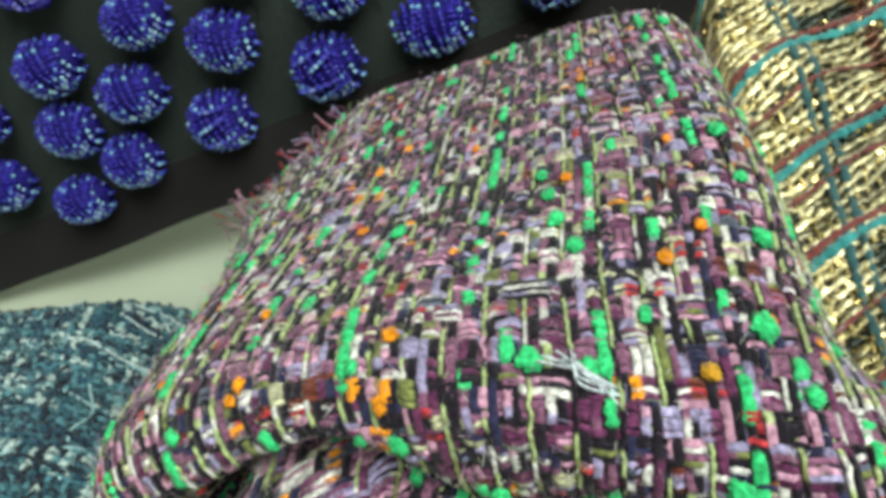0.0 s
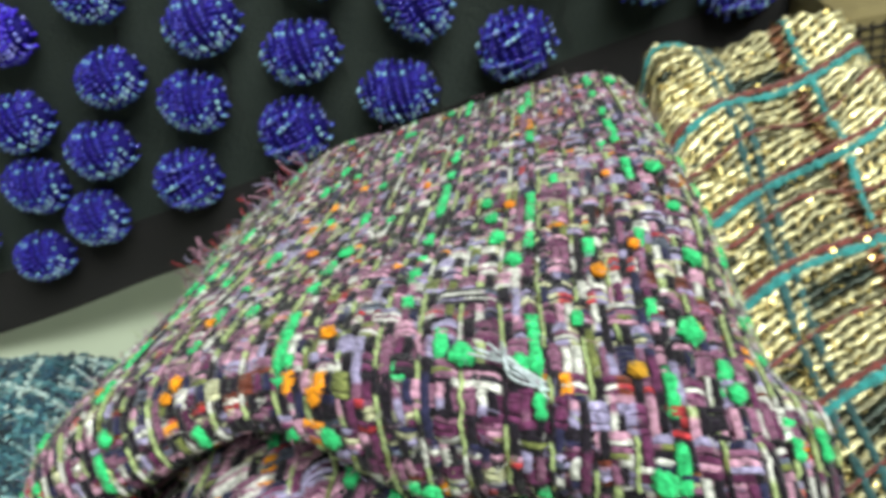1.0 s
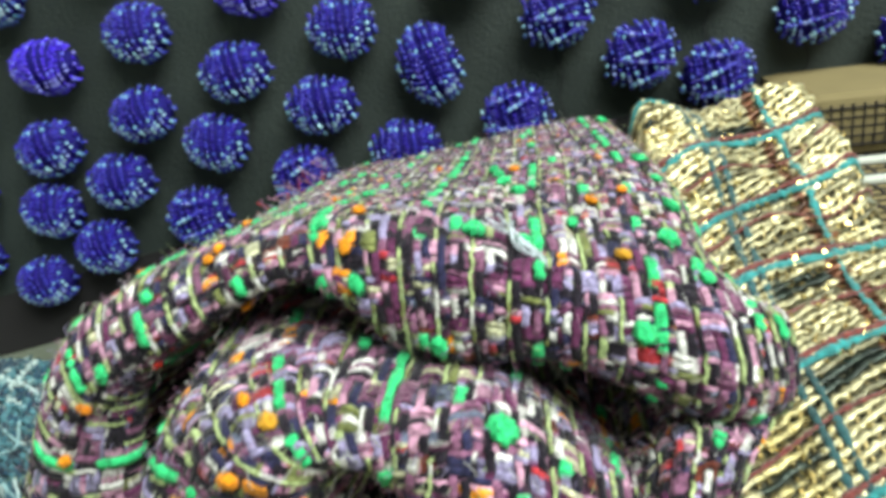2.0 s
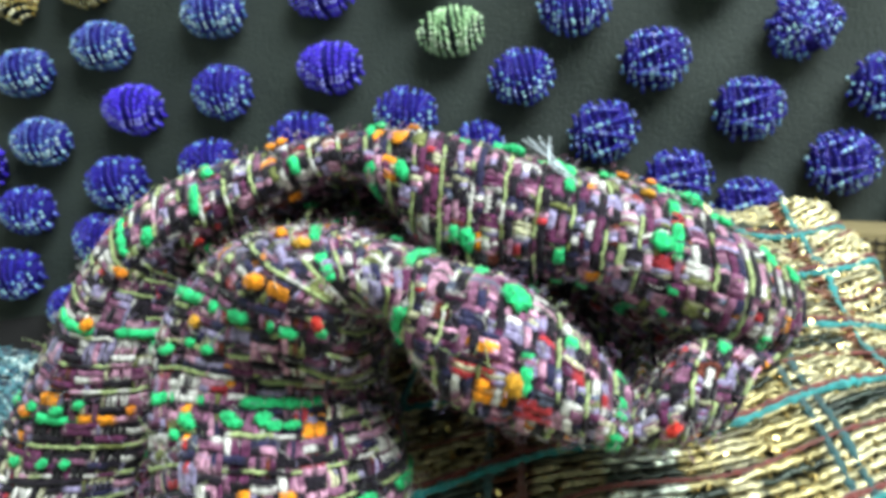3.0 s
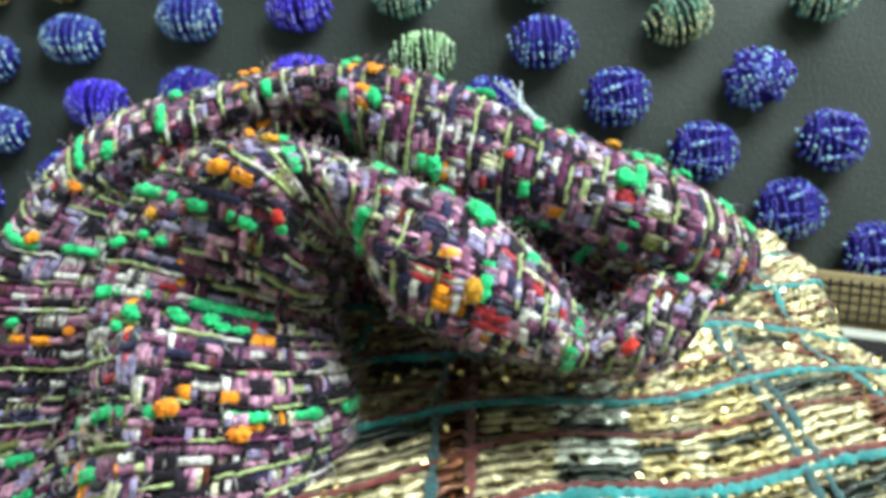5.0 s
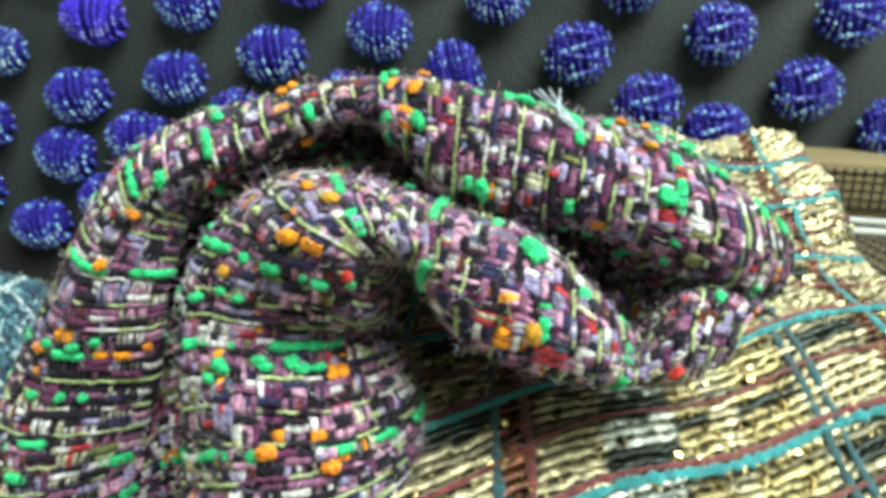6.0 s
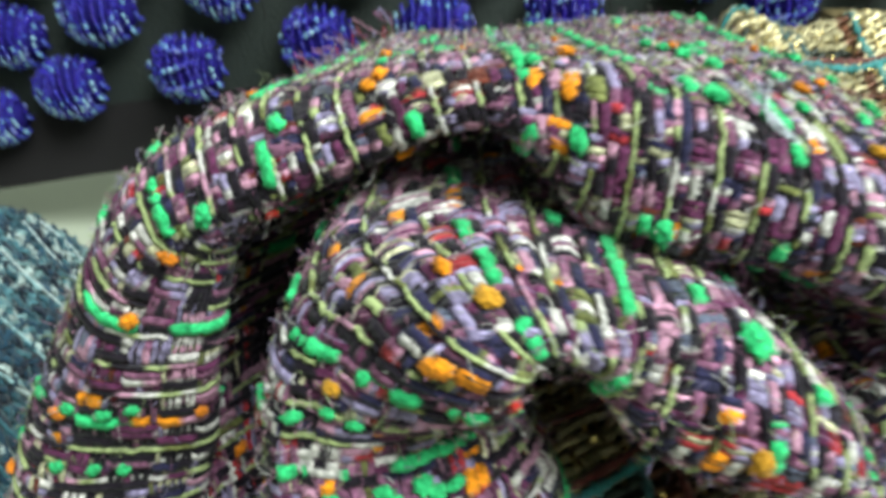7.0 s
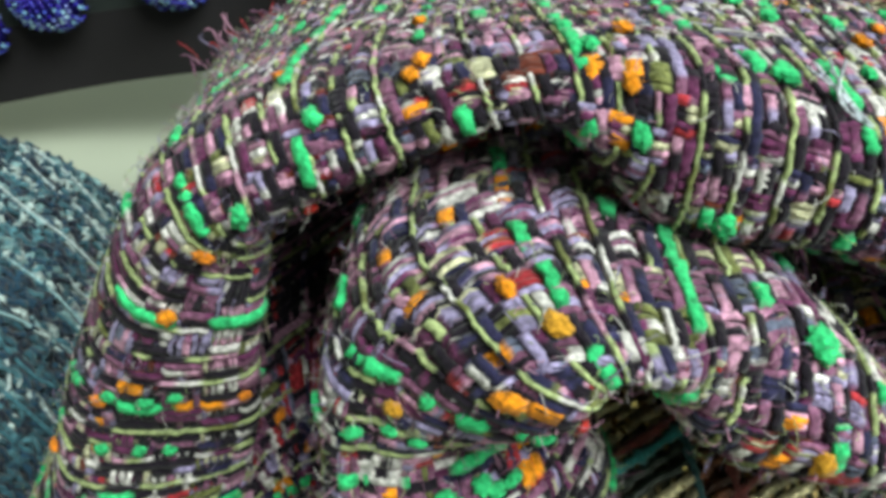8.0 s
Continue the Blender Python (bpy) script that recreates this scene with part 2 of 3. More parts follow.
    num[kind == 0] = runs(rng, (kind == 0).sum(), u.shape[1], colours, [0.52, 0.24, 0, 0, 0.04, 0.12, 0, 0.02, 0, 0, 0, 0.06], 2, 5)
    num[kind == 3] = runs(rng, (kind == 3).sum(), u.shape[1], colours, [0.0, 0.30, 0.12, 0.40, 0.04, 0.06, 0.01, 0.07, 0.02, 0, 0, 0.0], 3, 8)
    num = np.where((num == 3) & (v < calm) & (rng.random((nu, 1)) < 0.75), 7, num)
    col = dyes(colours)[num] * rng.uniform(0.8, 1.2, (*u.shape, 1))
    fat = np.array([0.00026, 0.00064, 0.00060, 0.00054])[kind][:, None] * np.where(num == 3, 1.0 + 0.9 * rng.random(num.shape), 1.0) * np.where(num == 6, 1.6, 1.0)
    thick = np.where(num == 3, 0.0004 + 0.00035 * rng.random(num.shape), 0.0004)
    up = np.where(num == 3, 0.0004, 0.0) + np.where((kind == 0)[:, None], 0.00012, 0)
    verts, quads = tubes(sample(g, v, u) + n * (hw + up)[..., None], n, fat, thick)
    mesh_part("warp_yarn", raw_mesh("warp_yarn", verts, quads, np.repeat(col.reshape(-1, 3), 4, 0)), TWEED, owner, label, "stuff")


# ---- table and room ----
TABLE = -0.015
table = thing("table", "pale beige laminate table under the fabrics", "table", (0, 0, TABLE - 0.74))
part("tabletop", slab((-0.75, -0.35, 0.71), (0.75, 0.60, 0.74), 0.003), LAMINATE, table)
for x in (-0.68, 0.68):
    for y in (-0.28, 0.53):
        part("leg", slab((x - 0.025, y - 0.025, 0.0), (x + 0.025, y + 0.025, 0.71), 0.003), WOOD, table)


def wall(name, lo, hi, material=PAINT):
    ob = part(name, slab(lo, hi), material)
    return tagged(ob, "plain pale painted room surface", "wall", kind="structure")


wall("floor", (-2, -2, -0.82), (2, 2, -0.755), plain_material("floor_tile", (0.35, 0.33, 0.30), 0.5, scale=4))
wall("wall_north", (-2, 0.70, -0.755), (2, 0.80, 1.70))
wall("wall_south", (-2, -2.0, -0.755), (2, -1.9, 1.70))
wall("wall_east", (1.9, -1.9, -0.755), (2.0, 0.70, 1.70))
wall("wall_west", (-2.0, -1.9, -0.755), (-1.9, 0.70, 1.70))
wall("ceiling", (-2, -2, 1.70), (2, 0.8, 1.80))


# ---- dark beaded cloth hanging behind ----
def hang_y(z):
    return 0.2555 + 0.0793 * (z - 0.1134)


def hem_z(x):
    return np.clip(0.0435 + 0.18 * x, TABLE + 0.002, 0.0595)


beaded_cloth = thing("hanging_cloth", "dark olive sheer cloth with a black hem hanging behind the fabrics", "cloth", (0, 0.25, 0.0))
NET = plain_material("olive_net", (0.0165, 0.0225, 0.0210), 0.75, scale=13, vary=0.5, bump=0.8, detail_scale=800)
VELVET = plain_material("black_velvet", (0.010, 0.008, 0.010), 0.9, scale=40, vary=0.3)


def hanging_strip(name, low, high, proud, material, label):
    xs, ts = np.linspace(-0.55, 0.55, 140), np.linspace(0, 1, 70)
    X, S = np.meshgrid(xs, ts)
    Z = low(X) + (high(X) - low(X)) * S
    rip = 0.0008 * np.sin(31 * X + 19 * Z) + 0.0006 * np.sin(73 * X - 51 * Z + 1.3 + 2 * np.sin(23 * Z)) + 0.0004 * np.sin(110 * Z + 40 * X)
    g = np.stack([X, hang_y(Z) + rip - proud - 0.25, Z], -1)
    return mesh_part(name, sheet_mesh(name, g, 0.0), material, beaded_cloth, label)


hanging_strip("net_panel", lambda x: hem_z(x) + 0.020, lambda x: 0.50 + 0 * x, 0.0, NET, "dark olive sheer net")
hanging_strip("hem_band", hem_z, lambda x: hem_z(x) + 0.026, 0.0025, VELVET, "black velvet hem band")

for x, z in ((0.016, 0.104), (0.070, 0.112), (-0.063, 0.108), (0.045, 0.086), (-0.106, 0.098), (-0.031, 0.085), (0.105, 0.096), (-0.141, 0.115)):
    zs = np.linspace(z, z - 0.026, 9)
    c = np.stack([x + 0.0012 * np.sin(zs * 400 + x * 90), hang_y(zs) - 0.0015 - 0.25, zs], -1)
    out = np.zeros_like(c)
    out[:, 1] = -1
    tv, tq = tubes(c[None], out[None], np.full((1, 9), 0.00022), np.full((1, 9), 0.00022))
    mesh_part("loose_thread", raw_mesh("loose_thread", tv, tq), VELVET, beaded_cloth, "thin black hanging thread")

# beaded mounds: x, z on the cloth, and which beads they wear
MOUNDS = [
    (-0.204, 0.033, "b"), (-0.1745, 0.0455, "b"), (-0.234, 0.046, "b"), (-0.228, 0.074, "b"), (-0.193, 0.063, "b"), (-0.161, 0.072, "b"),
    (-0.132, 0.0545, "x"), (-0.086, 0.066, "x"), (-0.045, 0.073, "b"), (-0.252, 0.093, "d"), (-0.222, 0.104, "t"), (-0.187, 0.088, "b"),
    (-0.146, 0.097, "b"), (-0.119, 0.083, "b"), (-0.075, 0.093, "b"), (-0.032, 0.1035, "u"), (-0.002, 0.081, "x"), (0.045, 0.098, "x"),
    (0.072, 0.088, "x"), (0.140, 0.094, "x"), (-0.231, 0.133, "t"), (-0.180, 0.119, "d"), (-0.141, 0.127, "b"), (-0.106, 0.109, "b"),
    (-0.095, 0.138, "d"), (-0.063, 0.120, "b"),
]
MOUNDS += [
    (0.016, 0.116, "x"), (0.070, 0.1262, "x"), (0.105, 0.107, "x"), (-0.262, 0.152, "g"), (-0.237, 0.167, "v"), (-0.195, 0.145, "t"),
    (-0.146, 0.159, "t"), (-0.046, 0.153, "p"), (-0.017, 0.136, "b"), (0.002, 0.163, "b"), (0.034, 0.144, "x"), (0.088, 0.157, "m"),
    (0.119, 0.136, "x"), (-0.259, 0.183, "r"), (-0.219, 0.194, "t"), (-0.204, 0.171, "g"), (-0.153, 0.187, "g"), (-0.108, 0.195, "g"),
    (-0.100, 0.168, "d"), (-0.058, 0.177, "e"), (-0.004, 0.189, "e"), (0.055, 0.177, "h"), (0.110, 0.192, "e"), (-0.063, 0.201, "g"), (0.049, 0.203, "d"),
]


def glass_bead(name, colour, second, rough=0.12):
    """Iridescent seed beads: each bead its own tint, the palest with a glint painted in."""
    m, n, l, b = nodes_of(name)
    geo = n.new("ShaderNodeNewGeometry")
    ramp = n.new("ShaderNodeValToRGB")
    ramp.color_ramp.elements[0].color, ramp.color_ramp.elements[1].color = (*colour, 1), (*second, 1)
    ramp.color_ramp.elements[0].position, ramp.color_ramp.elements[1].position = 0.60, 0.90
    glint = ramp.color_ramp.elements.new(1.0)
    glint.color = (*[0.22 + 0.7 * c for c in second], 1)
    l.new(geo.outputs["Random Per Island"], ramp.inputs[0])
    l.new(ramp.outputs[0], b.inputs["Base Color"])
    b.inputs["Roughness"].default_value, b.inputs["Metallic"].default_value = rough, 0.1
    b.inputs["Coat Weight"].default_value, b.inputs["Coat Roughness"].default_value = 0.15, 0.05
    return m


BEADS = {
    "b": glass_bead("blue_bead", (0.026, 0.013, 0.30), (0.05, 0.09, 0.50)),
    "d": glass_bead("royal_blue_bead", (0.05, 0.02, 0.55), (0.08, 0.05, 0.62)),
    "t": glass_bead("teal_blue_bead", (0.045, 0.05, 0.32), (0.08, 0.24, 0.42)),
    "e": glass_bead("sea_green_bead", (0.045, 0.15, 0.17), (0.20, 0.34, 0.26)),
    "h": glass_bead("green_gold_bead", (0.07, 0.15, 0.11), (0.34, 0.36, 0.15)),
    "g": glass_bead("gold_bead", (0.26, 0.17, 0.04), (0.48, 0.40, 0.2)),
    "r": glass_bead("red_bead", (0.4, 0.05, 0.06), (0.5, 0.2, 0.2)),
    "p": glass_bead("pale_green_bead", (0.25, 0.42, 0.22), (0.4, 0.55, 0.35)),
}
# paler beads for every other strand, their sparkle put into the base colour
SPARKLE = {
    "b": glass_bead("sparkle_blue_bead", (0.035, 0.030, 0.38), (0.22, 0.46, 0.66), 0.05), "d": glass_bead("sparkle_royal_bead", (0.07, 0.03, 0.72), (0.16, 0.16, 0.85)),
    "t": glass_bead("sparkle_teal_bead", (0.08, 0.13, 0.44), (0.36, 0.52, 0.66), 0.06), "e": glass_bead("sparkle_green_bead", (0.12, 0.32, 0.33), (0.5, 0.62, 0.42), 0.06),
    "h": glass_bead("pale_gold_green_bead", (0.18, 0.34, 0.24), (0.6, 0.6, 0.34), 0.06), "g": glass_bead("pale_gold_bead", (0.45, 0.33, 0.10), (0.75, 0.65, 0.4), 0.06),
    "r": glass_bead("pale_red_bead", (0.6, 0.12, 0.12), (0.7, 0.4, 0.4)), "p": glass_bead("mint_bead", (0.35, 0.55, 0.3), (0.6, 0.75, 0.5)),
}
BEADS["x"] = BEADS["m"] = BEADS["u"] = BEADS["b"]
SPARKLE["x"] = SPARKLE["m"] = SPARKLE["u"] = SPARKLE["b"]
SPARKLE["v"] = SPARKLE["g"]
BEADS["v"] = BEADS["g"]
BEAD_WORDS = {"b": "blue", "d": "royal blue", "t": "teal-blue", "e": "sea-green", "h": "green-gold", "g": "dark gold", "r": "red", "p": "pale green", "x": "criss-crossed blue", "m": "tangled blue", "v": "dark gold", "u": "tall blue"}
CORE = plain_material("mound_core", (0.010, 0.007, 0.11), 0.8, spec=0.1)
DARK_CORE = plain_material("dark_mound_core", (0.012, 0.016, 0.018), 0.8, spec=0.1)
_bm = bmesh.new()
bmesh.ops.create_icosphere(_bm, subdivisions=1, radius=1.0)
ICO_V = np.array([v.co[:] for v in _bm.verts])
ICO_F = np.array([[v.index for v in f.verts] for f in _bm.faces])
_bm.free()


def strand_mesh(points, radius, rng):
    """A string of seed beads along points."""
    size = radius * rng.uniform(0.85, 1.12, (len(points), 1, 1))
    verts = (points[:, None] + ICO_V[None] * size).reshape(-1, 3)
    faces = (ICO_F[None] + len(ICO_V) * np.arange(len(points))[:, None, None]).reshape(-1, 3)
    return raw_mesh("bead_strand", verts, faces)


def dome(a, b, hx, hz, depth, lift=0.0):
    """Point of the mound at polar a (0 at the rim's axis .. pi) and b; the mound bulges to -y."""
    return np.stack([hx * np.cos(a), -(depth * np.sin(a) * np.cos(b)) - lift, hz * np.sin(a) * np.sin(b)], -1)


def mound(kind, seed):
    rng = np.random.default_rng(seed)
    hx, hz, depth = 0.0136 * rng.uniform(0.95, 1.05), 0.0100 * rng.uniform(0.94, 1.08), 0.0095
    if kind == "u":
        hx, hz = 0.0118, 0.0150
    if kind in "xm":
        hx, hz = 0.0136, 0.0118
    ob = thing("beaded_button", BEAD_WORDS[kind] + " seed beads strung over a padded mound", "beaded button", group="beaded buttons on the dark cloth")
    bm = bmesh.new()
    bmesh.ops.create_uvsphere(bm, u_segments=20, v_segments=12, radius=1.0)
    for v in bm.verts:
        v.co = Vector((v.co.x * (hx - 0.0012), min(v.co.y * (depth - 0.0012), 0.0065), v.co.z * (hz - 0.0012)))
    part("padded_core", bm, DARK_CORE if kind in "ehgprv" else CORE, ob)
    r = 0.00083
    strands = []
    if kind == "m":
        for _ in range(24):
            ax = rng.normal(0, 1, 3) * (1, 0.3, 1)
            ax /= np.linalg.norm(ax)
            a = np.linspace(0.15, np.pi - 0.15, 15)
            q = np.array([0, -1, 0]) + 0.3 * rng.normal(0, 1, 3)
            q -= ax * (q @ ax)
            q /= np.linalg.norm(q)
            c = np.cos(a)[:, None] * ax + np.sin(a)[:, None] * q
            strands.append(c * (hx, depth + 0.0012 * rng.random(), hz) + rng.normal(0, 0.0004, c.shape))
    else:
        k = 14 if kind != "x" else 12
        for s in range(k):
            a = math.acos(np.clip(0.95 - 1.9 * s / (k - 1) + rng.normal(0, 0.012), -0.97, 0.97))
            rad = max(np.sin(a) * hz, 0.002)
            m = max(5, int(np.pi * (rad + depth * np.sin(a)) / 2 / (1.95 * r)))
            b = np.linspace(-np.pi / 2, np.pi / 2, m) + rng.uniform(-0.5, 0.5) * np.pi / m
            strands.append(dome(a + 0.10 * np.sin(b + s) + rng.normal(0, 0.02), b, hx, hz, depth, 0.0) + rng.normal(0, 0.00018, (m, 3)))
        if kind == "x":
            for s in range(4):
                c = np.linspace(rng.uniform(-0.9, -0.2), rng.uniform(0.3, 0.9), 14)
                zz = hz * (0.62 - 0.42 * s) + rng.normal(0, 0.0010) + rng.normal(0, 0.0028) * c
                w = np.sqrt(np.maximum(1 - (zz / hz) ** 2, 0.05))
                strands.append(np.stack([hx * w * c, -depth * w * np.sqrt(1 - c * c * 0.95) - 0.0010, zz], -1))
    for n_s, pts in enumerate(strands):
        wob = 1 + 0.06 * np.array([noise.noise(Vector(q * 110) + Vector((seed, 0, 0))) for q in pts])[:, None]
        pts = pts * (wob * rng.uniform(0.98, 1.03))
        mesh_part("bead_strand", strand_mesh(pts, r, rng), (SPARKLE if n_s % 2 else BEADS)[kind], ob, kind="stuff")
    return ob


stock = {}
place_rng = np.random.default_rng(5)
for n_m, (x, z, kind) in enumerate(MOUNDS):
    key = (kind, n_m % 3 if kind in "bx" else 0)
    turn = place_rng.normal(0, 7) - 4 + (80 if kind == "v" else 0)
    m = pose(x, hang_y(z) - 0.006, z + 0.0015 + 0.02 * max(0, z - 0.12), -4.5, 0, 0) @ pose(0, 0, 0, 0, turn, 0)
    if key not in stock:
        stock[key] = mound(kind, 11 + len(stock))
        stock[key].matrix_basis = m
    else:
        copy_thing(stock[key], m)


# ---- gold lurex cloth ----
THETA = radians(27)


def gold_z(x, y):
    base = 0.040 + 0.25 * y
    base = base + 0.0016 * np.sin(70 * x + 40 * y) + 0.0012 * np.sin(120 * y - 55 * x + 1)
    crumple = smoothstep(0.10, 0.14, y)
    base = base + crumple * (0.0009 * np.sin(150 * y - 90 * x + 2 * np.sin(60 * x)) + 0.0008 * np.sin(170 * x + 70 * y + 1.5) + 0.0008 * np.sin(300 * y + 120 * x))
    fold = 0.0075 * smoothstep(0.13, 0.165, y) * smoothstep(0.0, 0.03, x)
    z = base + fold
    z = z * (1 - smoothstep(0.185, 0.212, y)) + TABLE * smoothstep(0.185, 0.212, y)
    right = smoothstep(0.079, 0.090, x) * smoothstep(0.105, 0.125, y)
    z = z * (1 - right) + 0.050 * right
    far = smoothstep(0.15, 0.175, x)
    z = z * (1 - far) + TABLE * far
    shift = 0.070 * smoothstep(0.09, 0.14, y)
    left = 1 - smoothstep(-0.058 + shift, -0.036 + shift, x)
    z = z * (1 - left) + TABLE * left
    return np.maximum(z, TABLE + 0.003)


P0, P1, Q0, Q1 = -0.085, 0.185, -0.115, 0.235
pu, qv = np.linspace(P0, P1, 260), np.linspace(Q0, Q1, 330)
PX, QY = np.meshgrid(pu, qv)
GY = (QY + math.sin(THETA) * PX) / math.cos(THETA)
GG = np.stack([PX, GY, gold_z(PX, GY)], -1)
gold = thing("gold_fabric", "gold and cream lurex check fabric with teal and red cords", "fabric", (0, 0, 0))
mesh_part("ground_cloth", sheet_mesh("ground_cloth", GG, -0.0008), DARK_GROUND, gold, "dark olive ground under the ribs")
CREAM, GOLDC, OLIVE, SILVER, RUST = (0.38, 0.33, 0.20), (0.32, 0.26, 0.12), (0.016, 0.022, 0.018), (0.46, 0.48, 0.42), (0.10, 0.035, 0.018)


def gold_dye(p, q, rng):
    """Checks of the gold cloth: columns across p, bars across q."""
    p, q = p * 1000, q * 1000
    col = np.empty((*p.shape, 3))
    col[:] = CREAM
    c = np.mod(p + 29, 74)
    crinkle = ((c > 47) & (c < 54)) | ((c > 60) & (c < 72))
    col[crinkle] = GOLDC
    bars = (c > 34) & (c < 47)
    row = np.mod(q - 33, 24.3)
    col[bars] = np.where((((row > 1) & (row < 7)) | ((row > 12) & (row < 18)))[bars][:, None], OLIVE, SILVER)
    col[(c > 2) & (c < 17) & (row > 17) & (row < 21.5)] = OLIVE
    col[crinkle & (row > 8) & (row < 11)] = OLIVE
    rust = (c > 17) & (c < 23)
    col[rust] = RUST
    back = (q > 70) & (c > 20)
    col[back & (rng.random(p.shape) < 0.6)] = (0.66, 0.57, 0.35)
    return col * np.exp(rng.normal(0, 0.32, (*p.shape, 1)))


def lurex(owner, seed=3, pitch_q=0.0020, pitch_p=0.0022):
    rng = np.random.default_rng(seed)
    nrm = normals_of(GG)
    nq, npz = int((Q1 - Q0) / pitch_q), int((P1 - P0) / pitch_p)
    k = np.linspace(0, npz - 1, 2 * npz - 1)
    j = np.arange(nq)
    v = np.clip((j[:, None] + 0.5 + rng.normal(0, 0.10, (nq, len(k)))) / nq, 0, 1)
    u = np.broadcast_to((k[None] + 0.5) / npz, v.shape)
    p, q = P0 + (P1 - P0) * u, Q0 + (Q1 - Q0) * v
    n = sample(nrm, v, u)
    h = np.where((np.round(k)[None] + 3 * j[:, None]) % 7 == 0, -0.0004, 0.0004) + rng.normal(0, 0.00016, v.shape) * (1 + 1.3 * (q > 0.058))
    c = gold_dye(p, q, rng) * np.where((j % 4 == 0) & (rng.random(nq) < 0.7), 0.35, 1.1)[:, None, None]
    verts, quads = tubes(sample(GG, v, u) + n * h[..., None], n, np.full(v.shape, 0.00078) * rng.uniform(0.7, 1.15, v.shape), np.full(v.shape, 0.00060))
    mesh_part("lurex_rib", raw_mesh("lurex_rib", verts, quads, np.repeat(c.reshape(-1, 3), 4, 0)), LUREX, owner, "shiny gold and cream ribs", "stuff")
    kv = np.linspace(0, nq - 1, nq)
    i = np.arange(npz)
    u = np.clip((i[:, None] + 0.5 + rng.normal(0, 0.07, (npz, len(kv)))) / npz, 0, 1)
    v = np.broadcast_to((kv[None] + 0.5) / nq, u.shape)
    p, q = P0 + (P1 - P0) * u, Q0 + (Q1 - Q0) * v
    n = sample(nrm, v, u)
    h = np.where((i[:, None] + 4 * np.round(kv)[None]) % 7 == 0, 0.0007, -0.0006)
    c = gold_dye(p, q, rng) * (1.1, 0.95, 0.7)
    verts, quads = tubes(sample(GG, v, u) + n * h[..., None], n, np.full(v.shape, 0.0004), np.full(v.shape, 0.0003))
    mesh_part("lurex_warp", raw_mesh("lurex_warp", verts, quads, np.repeat(c.reshape(-1, 3), 4, 0)), LUREX, owner, "thin gold warp threads", "stuff")


def cord(owner, p, q, colour, half, seed, lift=0.0010):
    """One chenille cord laid on the gold cloth along arrays p, q."""
    rng = np.random.default_rng(seed)
    nrm = normals_of(GG)
    u, v = np.clip((p - P0) / (P1 - P0), 0, 1), np.clip((q - Q0) / (Q1 - Q0), 0, 1)
    n = sample(nrm, v, u)
    at = sample(GG, v, u) + n * lift
    wob = half * np.clip(1 + 0.3 * rng.normal(0, 1, len(p)), 0.45, 1.7)
    verts, quads = tubes(at[None], n[None], wob[None], wob[None] * 0.7, 6)
    dye = np.array(colour) * rng.uniform(0.7, 1.3, (len(p), 1))
    mesh_part("cord", raw_mesh("cord", verts, quads, np.repeat(dye, 6, 0)), CORD, owner, "soft chenille cord")


TEALC, REDC, DTEAL = (0.018, 0.19, 0.20), (0.13, 0.022, 0.02), (0.012, 0.06, 0.07)
lurex(gold)
along = np.linspace(P0 + 0.01, P1 - 0.02, 330)
wave = 0.0012 * np.sin(along * 60) + 0.0008 * np.sin(along * 140 + 1)
for n_c, q in enumerate((-0.042, -0.017, 0.008, 0.0325, 0.0565, 0.081, 0.100, 0.121, 0.146)):
    cord(gold, along, q + wave, TEALC, 0.0008, 20 + n_c)
for n_c, q in enumerate((-0.0402, -0.0152, 0.0098, 0.0343, 0.0583, 0.0828, 0.1018, 0.1228)):
    cord(gold, along, q + wave, REDC, 0.0006, 40 + n_c)
for n_c, q in enumerate((-0.029, -0.004, 0.021, 0.045, 0.069, 0.093, 0.112)):
    cord(gold, along, q + wave * 1.3, REDC, 0.0004, 50 + n_c)
down = np.linspace(Q0 + 0.01, Q1 - 0.05, 330)
for n_c, (p, colour) in enumerate(((-0.030, TEALC), (-0.012, DTEAL), (-0.007, REDC), (0.0445, DTEAL), (0.0475, DTEAL), (0.066, TEALC), (0.088, TEALC), (0.110, DTEAL))):
    cord(gold, p + 0.0012 * np.sin(down * 70), down, colour, 0.0007, 60 + n_c, 0.0007)



